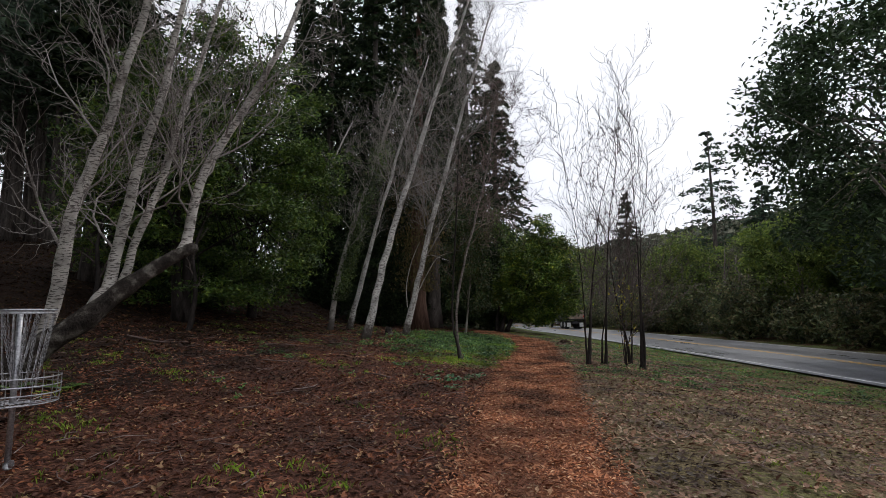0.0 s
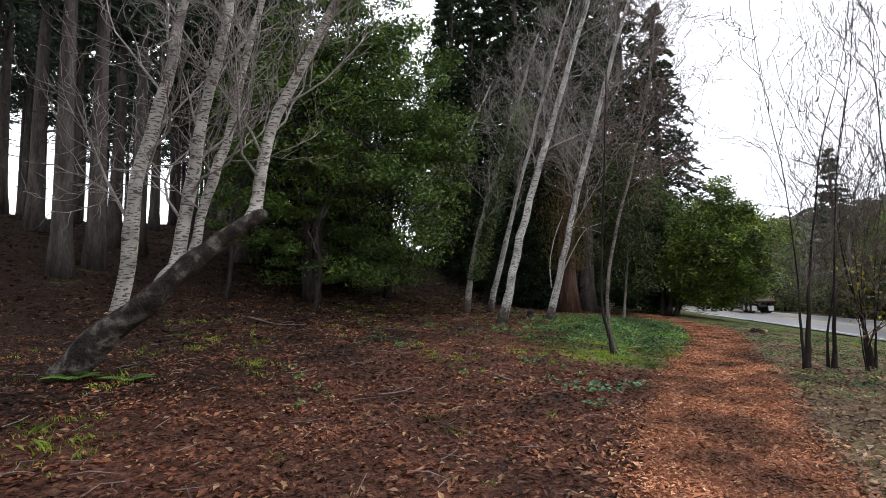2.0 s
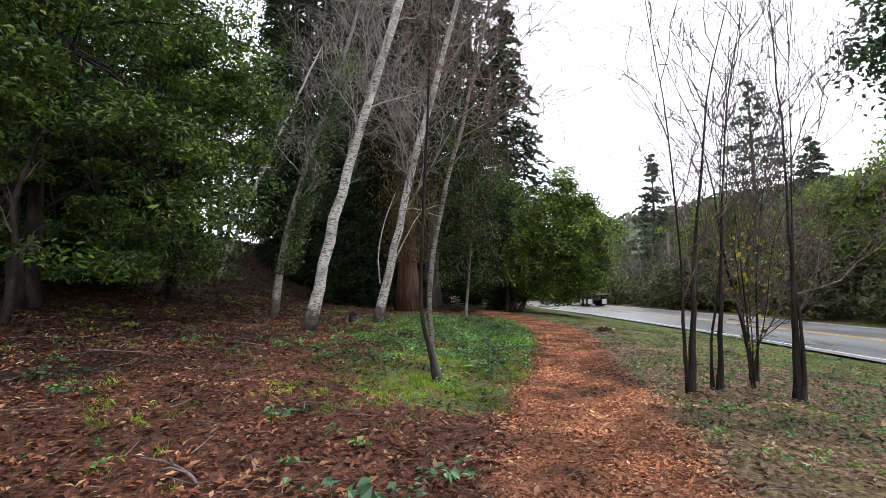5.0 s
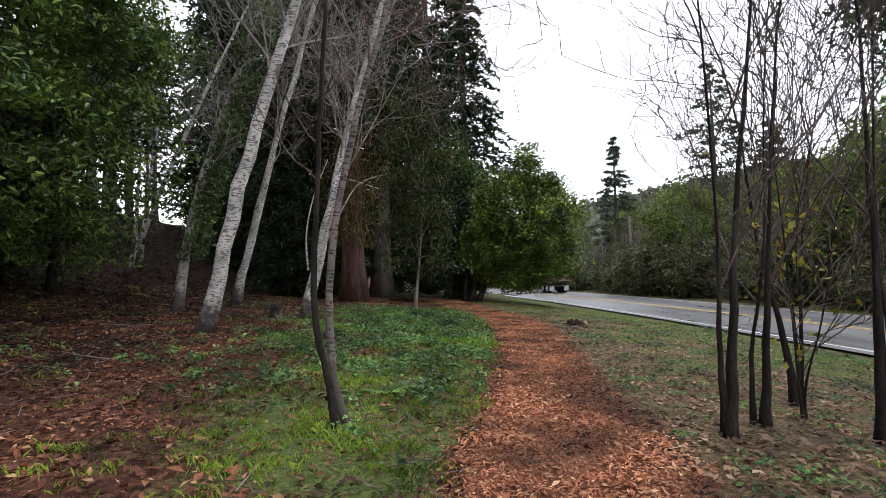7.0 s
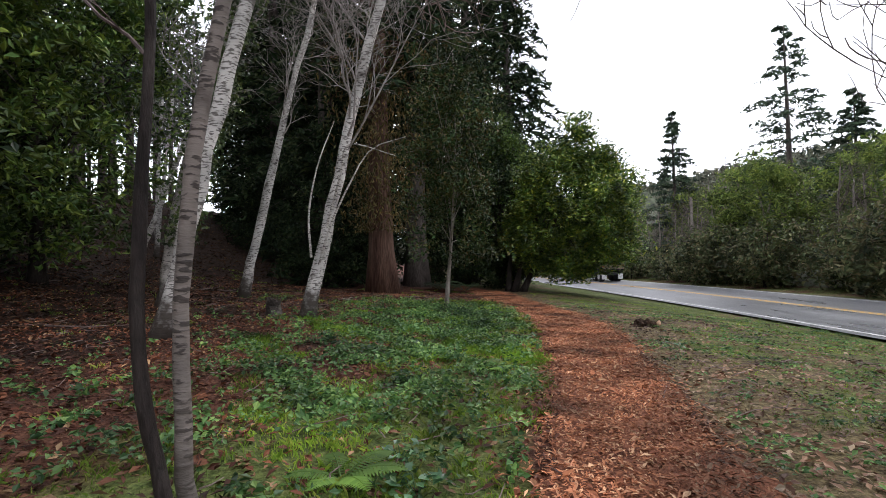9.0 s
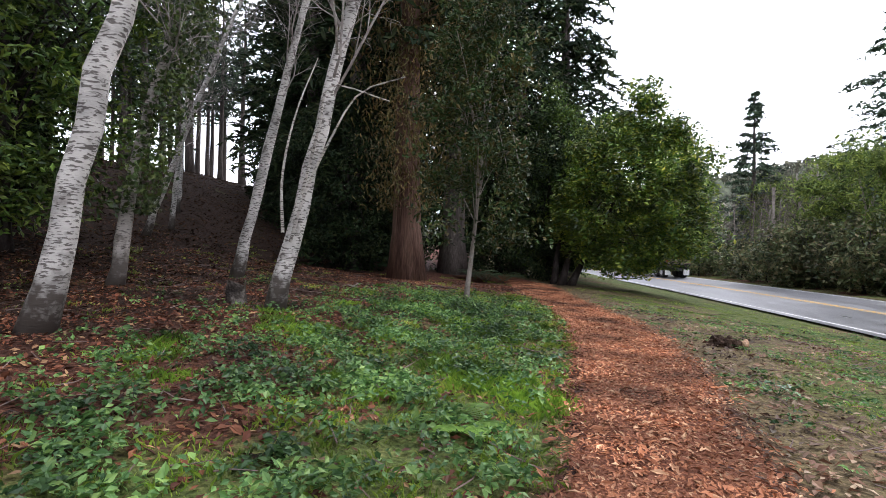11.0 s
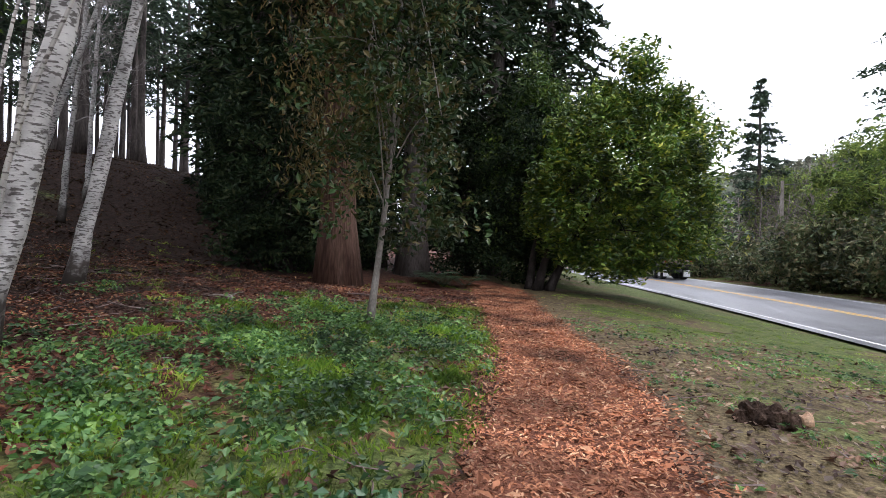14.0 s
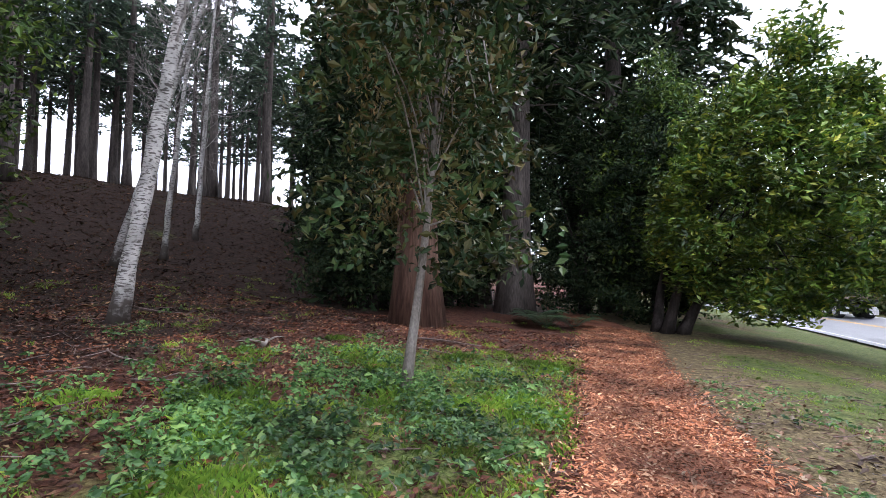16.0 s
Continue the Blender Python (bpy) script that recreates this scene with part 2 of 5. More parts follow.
def ground_material():
    m, t, p = nodes_of("forest_floor")
    big, fine, mid = noise_node(t, 0.6, 5), noise_node(t, 28, 8), noise_node(t, 7, 6)
    lit = ramp_node(t, mid.outputs[0], [(0.3, (0.045, 0.021, 0.015)), (0.5, (0.085, 0.038, 0.026)), (0.68, (0.135, 0.064, 0.042))])
    grs = ramp_node(t, mid.outputs[0], [(0.3, (0.055, 0.075, 0.024)), (0.5, (0.09, 0.12, 0.035)), (0.7, (0.13, 0.14, 0.05))])
    dry = ramp_node(t, mid.outputs[0], [(0.3, (0.075, 0.056, 0.034)), (0.5, (0.135, 0.105, 0.058)), (0.7, (0.2, 0.165, 0.085))])
    # dark needle duff with the canopy's shade added to its colour
    shaded_duff = ramp_node(t, mid.outputs[0], [(0.3, (0.013, 0.008, 0.006)), (0.5, (0.026, 0.015, 0.011)), (0.7, (0.048, 0.028, 0.02))])
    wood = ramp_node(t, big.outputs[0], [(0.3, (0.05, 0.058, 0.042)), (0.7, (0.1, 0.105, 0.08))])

    def attr(name):
        a = t.nodes.new("ShaderNodeAttribute")
        a.attribute_name = name
        return a.outputs["Fac"]

    def soft(name, lo=0.35, hi=0.65, w=0.5):
        s = t.nodes.new("ShaderNodeMath")
        s.operation = "MULTIPLY_ADD"
        t.links.new(mid.outputs[0], s.inputs[0])
        s.inputs[1].default_value = w
        t.links.new(attr(name), s.inputs[2])
        return ramp_node(t, s.outputs[0], [(lo + w / 2, (0, 0, 0)), (hi + w / 2, (1, 1, 1))]).outputs[0]

    s = mix_node(t, soft("slope", 0.2, 0.9, 0.7), lit.outputs[0], shaded_duff.outputs[0])
    a = mix_node(t, soft("verge"), s.outputs[0], dry.outputs[0])
    b = mix_node(t, soft("grass", 0.5, 0.85), a.outputs[0], grs.outputs[0])
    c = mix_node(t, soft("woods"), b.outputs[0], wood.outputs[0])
    g = ramp_node(t, fine.outputs[0], [(0.3, (0.4, 0.4, 0.4)), (0.7, (1.45, 1.4, 1.35))])
    x = mix_node(t, 0.85, c.outputs[0], g.outputs[0], "MULTIPLY")
    t.links.new(x.outputs[0], p.inputs["Base Color"])
    p.inputs["Roughness"].default_value = 0.9
    p.inputs["Specular IOR Level"].default_value = 0.12
    bump(t, p, fine.outputs[0], 0.9, 0.05)
    return m


def asphalt_material():
    m, t, p = nodes_of("wet_asphalt")
    a, g = noise_node(t, 0.5, 4, stretch=(1, 0.25, 1)), noise_node(t, 90, 5)
    r = ramp_node(t, a.outputs[0], [(0.35, (0.085, 0.088, 0.1)), (0.65, (0.13, 0.134, 0.15))])
    gr = ramp_node(t, g.outputs[0], [(0.3, (0.7, 0.7, 0.7)), (0.7, (1.25, 1.25, 1.25))])
    x = mix_node(t, 0.8, r.outputs[0], gr.outputs[0], "MULTIPLY")
    t.links.new(x.outputs[0], p.inputs["Base Color"])
    ro = ramp_node(t, a.outputs[0], [(0.35, (0.25, 0.25, 0.25)), (0.65, (0.42, 0.42, 0.42))])
    t.links.new(ro.outputs[0], p.inputs["Roughness"])
    bump(t, p, g.outputs[0], 0.25, 0.01)
    return m


M_GROUND = ground_material()
M_ASPHALT = asphalt_material()
M_PATH = surface("bark_mulch", (0.14, 0.055, 0.034), (0.22, 0.09, 0.054), (0.29, 0.125, 0.076), 3, 0.9, 35, 1.0, dist=0.05, spec=0.12)

# ---- building helpers ----


def empty(name, loc, label, category, group="", kind=""):
    ob = new(name)
    ob.location = loc
    return tagged(ob, label, category, group, kind)


def raw_mesh(name, verts, faces, mats):
    me = bpy.data.meshes.new(name)
    me.from_pydata(verts if isinstance(verts, list) else verts.tolist(), [], faces if isinstance(faces, list) else faces.tolist())
    for m in mats if isinstance(mats, (list, tuple)) else (mats,):
        me.materials.append(m)
    return me


def smooth(me):
    me.polygons.foreach_set("use_smooth", [True] * len(me.polygons))
    return me


def part(name, geo, material, parent, label=""):
    """geo: a bmesh or a (verts, faces) pair, in the parent's own space."""
    if isinstance(geo, tuple):
        me = raw_mesh(name, geo[0], geo[1], material)
    else:
        me = bpy.data.meshes.new(name)
        geo.to_mesh(me)
        geo.free()
        me.materials.append(material)
    ob = new(name, me)
    ob.parent = parent
    if label:
        tagged(ob, label)
    return ob


class Tubes:
    """Collects tapered tubes along lines."""

    def __init__(self):
        self.v, self.f = [], []

    def add(self, pts, radii, sides=6, cap=True):
        pts = np.asarray(pts, float)
        n = len(pts)
        tan = np.gradient(pts, axis=0)
        tan /= np.linalg.norm(tan, axis=1)[:, None] + 1e-9
        ref = np.array([1.0, 0, 0]) if abs(tan[:, 0]).mean() < 0.7 else np.array([0, 1.0, 0])
        u = np.cross(tan, ref)
        u /= np.linalg.norm(u, axis=1)[:, None] + 1e-9
        w = np.cross(tan, u)
        a = np.arange(sides) * 2 * np.pi / sides
        ring = pts[:, None] + np.asarray(radii)[:, None, None] * (u[:, None] * np.cos(a)[None, :, None] + w[:, None] * np.sin(a)[None, :, None])
        s = len(self.v)
        self.v += ring.reshape(-1, 3).tolist()
        for i in range(n - 1):
            for j in range(sides):
                k = (j + 1) % sides
                self.f.append((s + i * sides + j, s + i * sides + k, s + (i + 1) * sides + k, s + (i + 1) * sides + j))
        if cap:
            self.f.append(tuple(s + (n - 1) * sides + j for j in range(sides)))
            self.f.append(tuple(s + j for j in reversed(range(sides))))

    def geo(self):
        return self.v, self.f


def spline(ctrl, n):
    """A smooth line through a few control points."""
    c = np.asarray(ctrl, float)
    c = np.vstack([2 * c[0] - c[1], c, 2 * c[-1] - c[-2]])
    out = []
    for s in np.linspace(0, len(c) - 3 - 1e-6, n):
        i = int(s)
        t = s - i
        p0, p1, p2, p3 = c[i : i + 4]
        out.append(0.5 * (2 * p1 + (p2 - p0) * t + (2 * p0 - 5 * p1 + 4 * p2 - p3) * t * t + (3 * p1 - p0 - 3 * p2 + p3) * t**3))
    return np.array(out)


def unit(v):
    return v / (np.linalg.norm(v, axis=-1, keepdims=True) + 1e-9)


def leaf_quads(rng, centers, size, slim=0.45, updir=0.5, along=None, fold=0.12):
    """A kite-shaped leaf at each centre, as (verts, faces)."""
    n = len(centers)
    nrm = unit(rng.normal(size=(n, 3)) + np.array([0, 0, updir * 2]))
    d = rng.normal(size=(n, 3)) if along is None else along + rng.normal(size=(n, 3)) * 0.35
    d = unit(d - (d * nrm).sum(1)[:, None] * nrm)
    s = np.cross(nrm, d)
    ln = (np.asarray(size) * rng.uniform(0.7, 1.3, n))[:, None]
    a = centers - d * ln * 0.5
    b = centers + d * ln * 0.5
    l = centers - d * ln * 0.05 + s * ln * slim * 0.5 + nrm * ln * fold
    r = centers - d * ln * 0.05 - s * ln * slim * 0.5 + nrm * ln * fold
    v = np.stack([a, r, b, l], 1).reshape(-1, 3)
    f = np.arange(4 * n).reshape(n, 4)
    return v, f


def join(*geos):
    vs, fs, o = [], [], 0
    for v, f in geos:
        v = np.asarray(v, float).reshape(-1, 3)
        vs.append(v)
        fs += (np.asarray(f) + o).tolist() if isinstance(f, np.ndarray) else [tuple(i + o for i in q) for q in f]
        o += len(v)
    return np.vstack(vs), fs


def box_bm(w, d, h, bev=0.0, at=(0, 0, 0)):
    bm = bmesh.new()
    bmesh.ops.create_cube(bm, size=1)
    bmesh.ops.scale(bm, vec=(w, d, h), verts=bm.verts)
    if bev:
        bmesh.ops.bevel(bm, geom=bm.edges[:], offset=bev, segments=2, affect="EDGES")
    bmesh.ops.translate(bm, vec=at, verts=bm.verts)
    return bm


# ---- the lie of the land ----
PY = [-12.0, 0.0, 2.2, 7.5, 9.9, 12.0, 13.7, 15.4, 17.1, 19.4, 21.4, 22.8, 24.6, 27.9, 30.5, 32.8, 34.5, 38.0, 46.0]
PL = [-1.6, -0.25, 0.05, 0.75, 1.2, 1.55, 2.05, 2.36, 2.68, 2.92, 3.06, 3.1, 2.9, 2.48, 2.15, 1.8, 1.4, 0.3, -2.8]
PR = [-0.1, 1.1, 1.4, 2.3, 2.8, 3.15, 3.35, 3.62, 3.9, 4.3, 4.45, 4.45, 4.2, 3.75, 3.6, 3.4, 3.0, 1.8, -1.5]


def path_mid(y):
    return 0.5 * (np.interp(y, PY, PL) + np.interp(y, PY, PR))


def road_mid(y):
    return 14.5 - 0.0018 * np.maximum(0, y - 14) ** 2


ROAD_HALF, ROAD_Z = 3.75, -0.5


def sstep(x):
    x = np.clip(x, 0, 1)
    return x * x * (3 - 2 * x)


def wobble(x, y, s, seed=0.0):
    return (np.sin(x * s + seed) * np.cos(y * s * 1.3 + seed * 2) + 0.6 * np.sin(x * s * 2.3 + y * s * 1.7 + seed) + 0.35 * np.cos(x * s * 4.1 - y * s * 3.7 + seed * 3)) / 1.95


def ground_z(x, y):
    x, y = np.asarray(x, float), np.asarray(y, float)
    d = path_mid(np.clip(y, -12, 28)) - x
    d = d - 3.4 * sstep((11 - y) / 5) * (d > 0) * sstep(d / 4)
    bank = np.interp(d, [-2, 0, 3, 6, 10, 14, 20, 26, 32, 36, 48, 80, 300], [0, 0, 0.2, 0.38, 0.65, 1.35, 3.1, 5.1, 6.9, 7.3, 6.9, 3.0, -20.0])
    bank = bank * (1 + 0.05 * np.clip(y - 23, 0, 24) * sstep((d - 6) / 8) + 0.006 * np.clip(y - 20, -30, 0))
    bank = np.where(bank > 0, 7.3 * np.tanh(bank / 7.3), bank)
    e = np.abs(x - road_mid(np.clip(y, -60, 62)))
    fall = ROAD_Z * sstep((-d - 1.0) / 6.0) - 0.06 * sstep((-d - 1.0) / 6.0)
    z = np.where(d > 0, bank, fall)
    z = z + 0.05 * wobble(x, y, 1.1) * sstep((np.abs(d) - 0.6) / 1.5) + 0.25 * wobble(x, y, 0.23, 1.0) * sstep((d - 12) / 10)
    near_road = 1 - sstep((e - ROAD_HALF - 0.15) / 0.5)
    z = z * (1 - near_road) + (ROAD_Z - 0.06) * near_road
    z = z + 1.3 * sstep((x - road_mid(np.clip(y, -60, 62)) - ROAD_HALF - 1.5) / 14.0)
    r = np.hypot(x, y)
    az = np.degrees(np.arctan2(x, y))
    lift = np.interp(az, [-12, -2, 8, 14, 19, 25, 31, 36, 60, 100, 140], [0, 2.7, 4.5, 5.4, 6.1, 6.9, 7.8, 8.2, 7.8, 5.5, 0])
    hill = np.tan(np.radians(lift)) * 420 * sstep((r - 130) / 300) * (1 + 0.05 * wobble(x, y, 0.035, 2.0))
    return z + hill


def gz(x, y):
    return float(ground_z(np.array([x]), np.array([y]))[0])


def grass_at(x, y):
    l, r = np.interp(y, PY, PL), np.interp(y, PY, PR)
    left = np.exp(-(((l - x - 1.1) / 1.7) ** 2)) * sstep((y - 9.0) / 3.5) * (1 - sstep((y - 26) / 4))
    right = sstep((x - r - 0.1) / 1.3) * (0.34 + 0.28 * sstep((y - 12) / 6)) + 0.35 * np.exp(-(((x - road_mid(y) + ROAD_HALF + 1.3) / 1.2) ** 2))
    spots = 0.55 * wobble(x, y, 1.35, 4.0) + 0.3 * wobble(x, y, 0.5, 2.0)
    slope = 0.16 * sstep((l - x - 5) / 6)
    g = np.where(x < l, 0.85 * left + slope + 0.1, right) + 0.6 * spots
    return np.clip(g, 0, 1)


def verge_at(x, y):
    r = np.interp(y, PY, PR)
    return sstep((x - r + 0.3) / 0.8) * (1 - sstep((x - road_mid(np.clip(y, -60, 62)) - ROAD_HALF) / 3))


def axis_steps(lo, hi, step, far):
    mid = np.arange(lo, hi + 1e-6, step)
    out = np.array([1.0, 2.2, 4, 7, 11, 17, 26, 38, 55, 80, 115, 160, 220, 300, 400, 520, 700, 1000, 1500, 2400])
    out = out[out < far]
    return np.concatenate([(lo - out)[::-1], mid, hi + out])


gxs, gys = axis_steps(-42, 26, 0.4, 3000), axis_steps(-8, 64, 0.45, 3000)
GX, GY = np.meshgrid(gxs, gys)
GZ = ground_z(GX, GY)
nx, ny = len(gxs), len(gys)
idx = np.arange(nx * ny).reshape(ny, nx)
gf = np.stack([idx[:-1, :-1], idx[:-1, 1:], idx[1:, 1:], idx[1:, :-1]], -1).reshape(-1, 4)
me = smooth(raw_mesh("ground", np.stack([GX, GY, GZ], -1).reshape(-1, 3), gf, M_GROUND))
R2 = np.hypot(GX, GY)
beyond = sstep((GX - road_mid(np.clip(GY, -60, 62)) - ROAD_HALF - 2) / 4)
# the slope mask sets where canopy shade is put into the ground colour
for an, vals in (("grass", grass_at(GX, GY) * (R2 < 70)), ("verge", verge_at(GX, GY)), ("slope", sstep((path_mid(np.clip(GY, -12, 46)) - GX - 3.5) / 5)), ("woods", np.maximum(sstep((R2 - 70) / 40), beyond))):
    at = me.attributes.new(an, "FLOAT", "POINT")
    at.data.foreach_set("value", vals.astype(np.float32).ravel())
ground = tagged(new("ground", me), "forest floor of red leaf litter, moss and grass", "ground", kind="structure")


def strip(ys, left, right, lift, cols, flat=None):
    v, f = [], []
    for i, y in enumerate(ys):
        for j in range(cols + 1):
            s = j / cols
            x = left[i] * (1 - s) + right[i] * s
            z = (gz(x, y) if flat is None else flat) + lift * (1 - 0.8 * abs(2 * s - 1) ** 3)
            v.append((x, y, z))
    for i in range(len(ys) - 1):
        for j in range(cols):
            a = i * (cols + 1) + j
            f.append((a, a + 1, a + cols + 2, a + cols + 1))
    return v, f


ys = np.arange(-12, 45, 0.25)
lw, rw = 0.16 * wobble(ys, ys * 0, 2.9, 1.0) + 0.07 * wobble(ys, ys * 0, 9.0), 0.18 * wobble(ys, ys * 0, 2.3, 5.0) + 0.07 * wobble(ys, ys * 0, 8.0, 2.0)
tagged(new("path", smooth(raw_mesh("path", *strip(ys, np.interp(ys, PY, PL) + lw, np.interp(ys, PY, PR) + rw, 0.045, 8), M_PATH))), "winding footpath of red bark mulch", "path", kind="structure")


def road_strip(name, off_a, off_b, lift, mat, label, y0=-200.0, y1=84.0):
    ry = np.concatenate([np.arange(y0, 0, 8.0), np.arange(0, y1, 1.0)])
    c = road_mid(ry)
    t = np.gradient(c, ry)
    k = np.sqrt(1 + t * t)
    v, f = strip(ry, c + off_a * k, c + off_b * k, 0.0, 2, ROAD_Z + lift)
    return tagged(new(name, smooth(raw_mesh(name, v, f, mat))), label, "road", kind="structure")


road_strip("road", -ROAD_HALF, ROAD_HALF, 0.0, M_ASPHALT, "wet grey asphalt two-lane road")
road_strip("road_marking_near", -ROAD_HALF + 0.3, -ROAD_HALF + 0.42, 0.006, M_WHITELINE, "white painted edge line on the road")
road_strip("road_marking_far", ROAD_HALF - 0.5, ROAD_HALF - 0.36, 0.006, M_WHITELINE, "white painted edge line on the road")
road_strip("road_marking_mid_a", -0.16, -0.05, 0.006, M_YELLOWLINE, "yellow painted centre line on the road")
road_strip("road_marking_mid_b", 0.05, 0.16, 0.006, M_YELLOWLINE, "yellow painted centre line on the road")

# ---- trees ----


def grow(tb, rng, p, d, length, r, depth, up=0.25, kids=(6, 5, 4), sides=(6, 5, 4, 3), wig=0.22, spread=0.9, start=0.25):
    n = 5 if depth > 1 else 3
    pts, d = [np.array(p, float)], unit(np.array(d, float))
    for _ in range(n):
        d = unit(d + rng.normal(size=3) * wig + np.array([0, 0, up * 0.5]))
        pts.append(pts[-1] + d * length / n)
    pts = np.array(pts)
    r = max(r, 0.0045)
    tb.add(pts, np.linspace(r, max(r * 0.3, 0.003), n + 1), sides[min(3, 3 - depth)] if depth <= 3 else 6, cap=False)
    if depth == 0:
        return
    k = kids[min(len(kids) - 1, len(kids) - depth)]
    for s in np.linspace(start, 0.98, k):
        q = s * n
        i = min(n - 1, int(q))
        pos = pts[i] + (pts[i + 1] - pts[i]) * (q - i)
        ax = unit(pts[i + 1] - pts[i])
        nd = unit(ax + unit(np.cross(ax, rng.normal(size=3))) * spread * rng.uniform(0.7, 1.3))
        grow(tb, rng, pos, nd, length * rng.uniform(0.4, 0.62), r * (1 - 0.6 * s) * 0.55, depth - 1, up, kids, sides, wig, spread, 0.2)


def stem_branches(tree, joined, twig, rng, line, radii, first, count, length, depth, up, kids, spread=0.8, thin=0.5, side=None):
    """Branches along a stem, each a part of its own, or all joined where they are far off."""
    n = len(line) - 1
    for s in np.linspace(first, 0.99, count):
        q = s * n
        i = min(n - 1, int(q))
        pos = line[i] + (line[i + 1] - line[i]) * (q - i)
        ax = unit(line[i + 1] - line[i])
        out = unit(np.cross(ax, rng.normal(size=3)) + (0 if side is None else np.array(side)))
        nd = unit(ax * 0.7 + out * spread)
        tb = joined or Tubes()
        grow(tb, rng, pos, nd, length * (1.1 - 0.6 * s) * rng.uniform(0.7, 1.2), max(0.008, radii[i] * thin), depth, up, kids)
        if joined is None:
            part("branch", tb.geo(), twig, tree)


def bare_tree(name, x, y, stems, label, bark, twig, seed, group="", first=0.35, count=14, length=2.2, depth=2, up=0.25, kids=(6, 5), root=0.0, spread=0.8, thin=0.45, sides=9, side=None, far=False, taper=0.8):
    """stems: (control points from the foot, radius at the foot, radius at the tip)."""
    rng = np.random.default_rng(seed)
    tree = empty(name, (x, y, gz(x, y) - 0.06), label, "tree", group)
    tw = Tubes() if far else None
    for ctrl, r0, r1 in stems:
        line = spline(ctrl, 22)
        line[1:-1] += rng.normal(size=(20, 3)) * min(0.018, 0.12 * r0)
        s = np.linspace(0, 1, 22)
        radii = (r0 * (1 - s) ** taper + r1 * s) * (1 + root * np.exp(-s * 26)) * (1 + 0.05 * rng.normal(size=22))
        tb = Tubes()
        tb.add(line, radii, sides)
        smooth(part("trunk", tb.geo(), bark, tree).data)
        stem_branches(tree, tw, twig, rng, line, radii, first, count, length, depth, up, kids, spread, thin, side)
    if far:
        tagged(part("crown", tw.geo(), twig, tree, "bare leafless crown"), kind="stuff")
    return tree


def crown_points(rng, n, centre, radii, clumps, clump_r, hollow=0.45, flat=0.7, ground_cut=None, tip=None):
    """Leaf places in clumps spread over an uneven egg."""
    dirs = unit(rng.normal(size=(clumps, 3)))
    rad = rng.uniform(hollow, 1.0, clumps) ** 0.6
    lump = 1 + 0.16 * np.sin(dirs[:, 0] * 5 + 1) * np.cos(dirs[:, 2] * 6) + 0.1 * rng.normal(size=clumps)
    c = dirs * (rad * lump)[:, None]
    if tip:
        c[:, :2] *= (1 - tip * np.clip(c[:, 2], 0, 1))[:, None]
    c = np.array(centre) + c * np.array(radii)
    if ground_cut is not None:
        c = c[c[:, 2] > ground_cut]
    which = rng.integers(0, len(c), n)
    size = rng.uniform(0.6, 1.3, len(c))[which]
    off = np.clip(rng.normal(size=(n, 3)), -1.45, 1.45) * clump_r * size[:, None] * np.array([1, 1, flat])
    return c[which] + off, c


def broad_tree(name, x, y, label, leaf, bark, seed, centre, radii, n, size, clumps, clump_r, trunk_r, trunk_h, group="", slim=0.45, ground_cut=0.4, tip=None, limbs=26, hollow=0.45, lean=(0, 0), stems=1, flat=0.7, updir=0.5):
    """An evergreen with a leafy crown: centre and radii in metres from its foot."""
    rng = np.random.default_rng(seed)
    tree = empty(name, (x, y, gz(x, y) - 0.05), label, "tree", group)
    pts, c = crown_points(rng, n, centre, radii, clumps, clump_r, hollow, flat, ground_cut, tip)
    tops = []
    for s in range(stems):
        tb = Tubes()
        o = rng.normal(size=3) * 0.35 * (s > 0) * np.array([1, 1, 0])
        top = np.array([lean[0], lean[1], trunk_h]) + o * 1.5
        line = spline([o, o * 1.4 + top * 0.3 + rng.normal(size=3) * 0.06, o + top * 0.65 + rng.normal(size=3) * 0.1, top], 14)
        tb.add(line, trunk_r * np.linspace(1.15, 0.3, 14) * (1 + 0.5 * np.exp(-np.linspace(0, 12, 14))), 9)
        smooth(part("trunk", tb.geo(), bark, tree).data)
        tops.append(line)
    for k in rng.integers(0, len(c), limbs):
        lb = Tubes()
        line = tops[rng.integers(0, stems)]
        a = line[rng.integers(4, 13)]
        m = a * 0.5 + c[k] * 0.5 + np.array([0, 0, 0.12 * np.linalg.norm(c[k] - a)])
        lb.add(spline([a, m, c[k]], 6), np.linspace(trunk_r * 0.26, 0.008, 6), 5, cap=False)
        part("limb", lb.geo(), bark, tree)
    part("crown", leaf_quads(rng, pts, np.full(n, size), slim, updir), leaf, tree)
    return tree


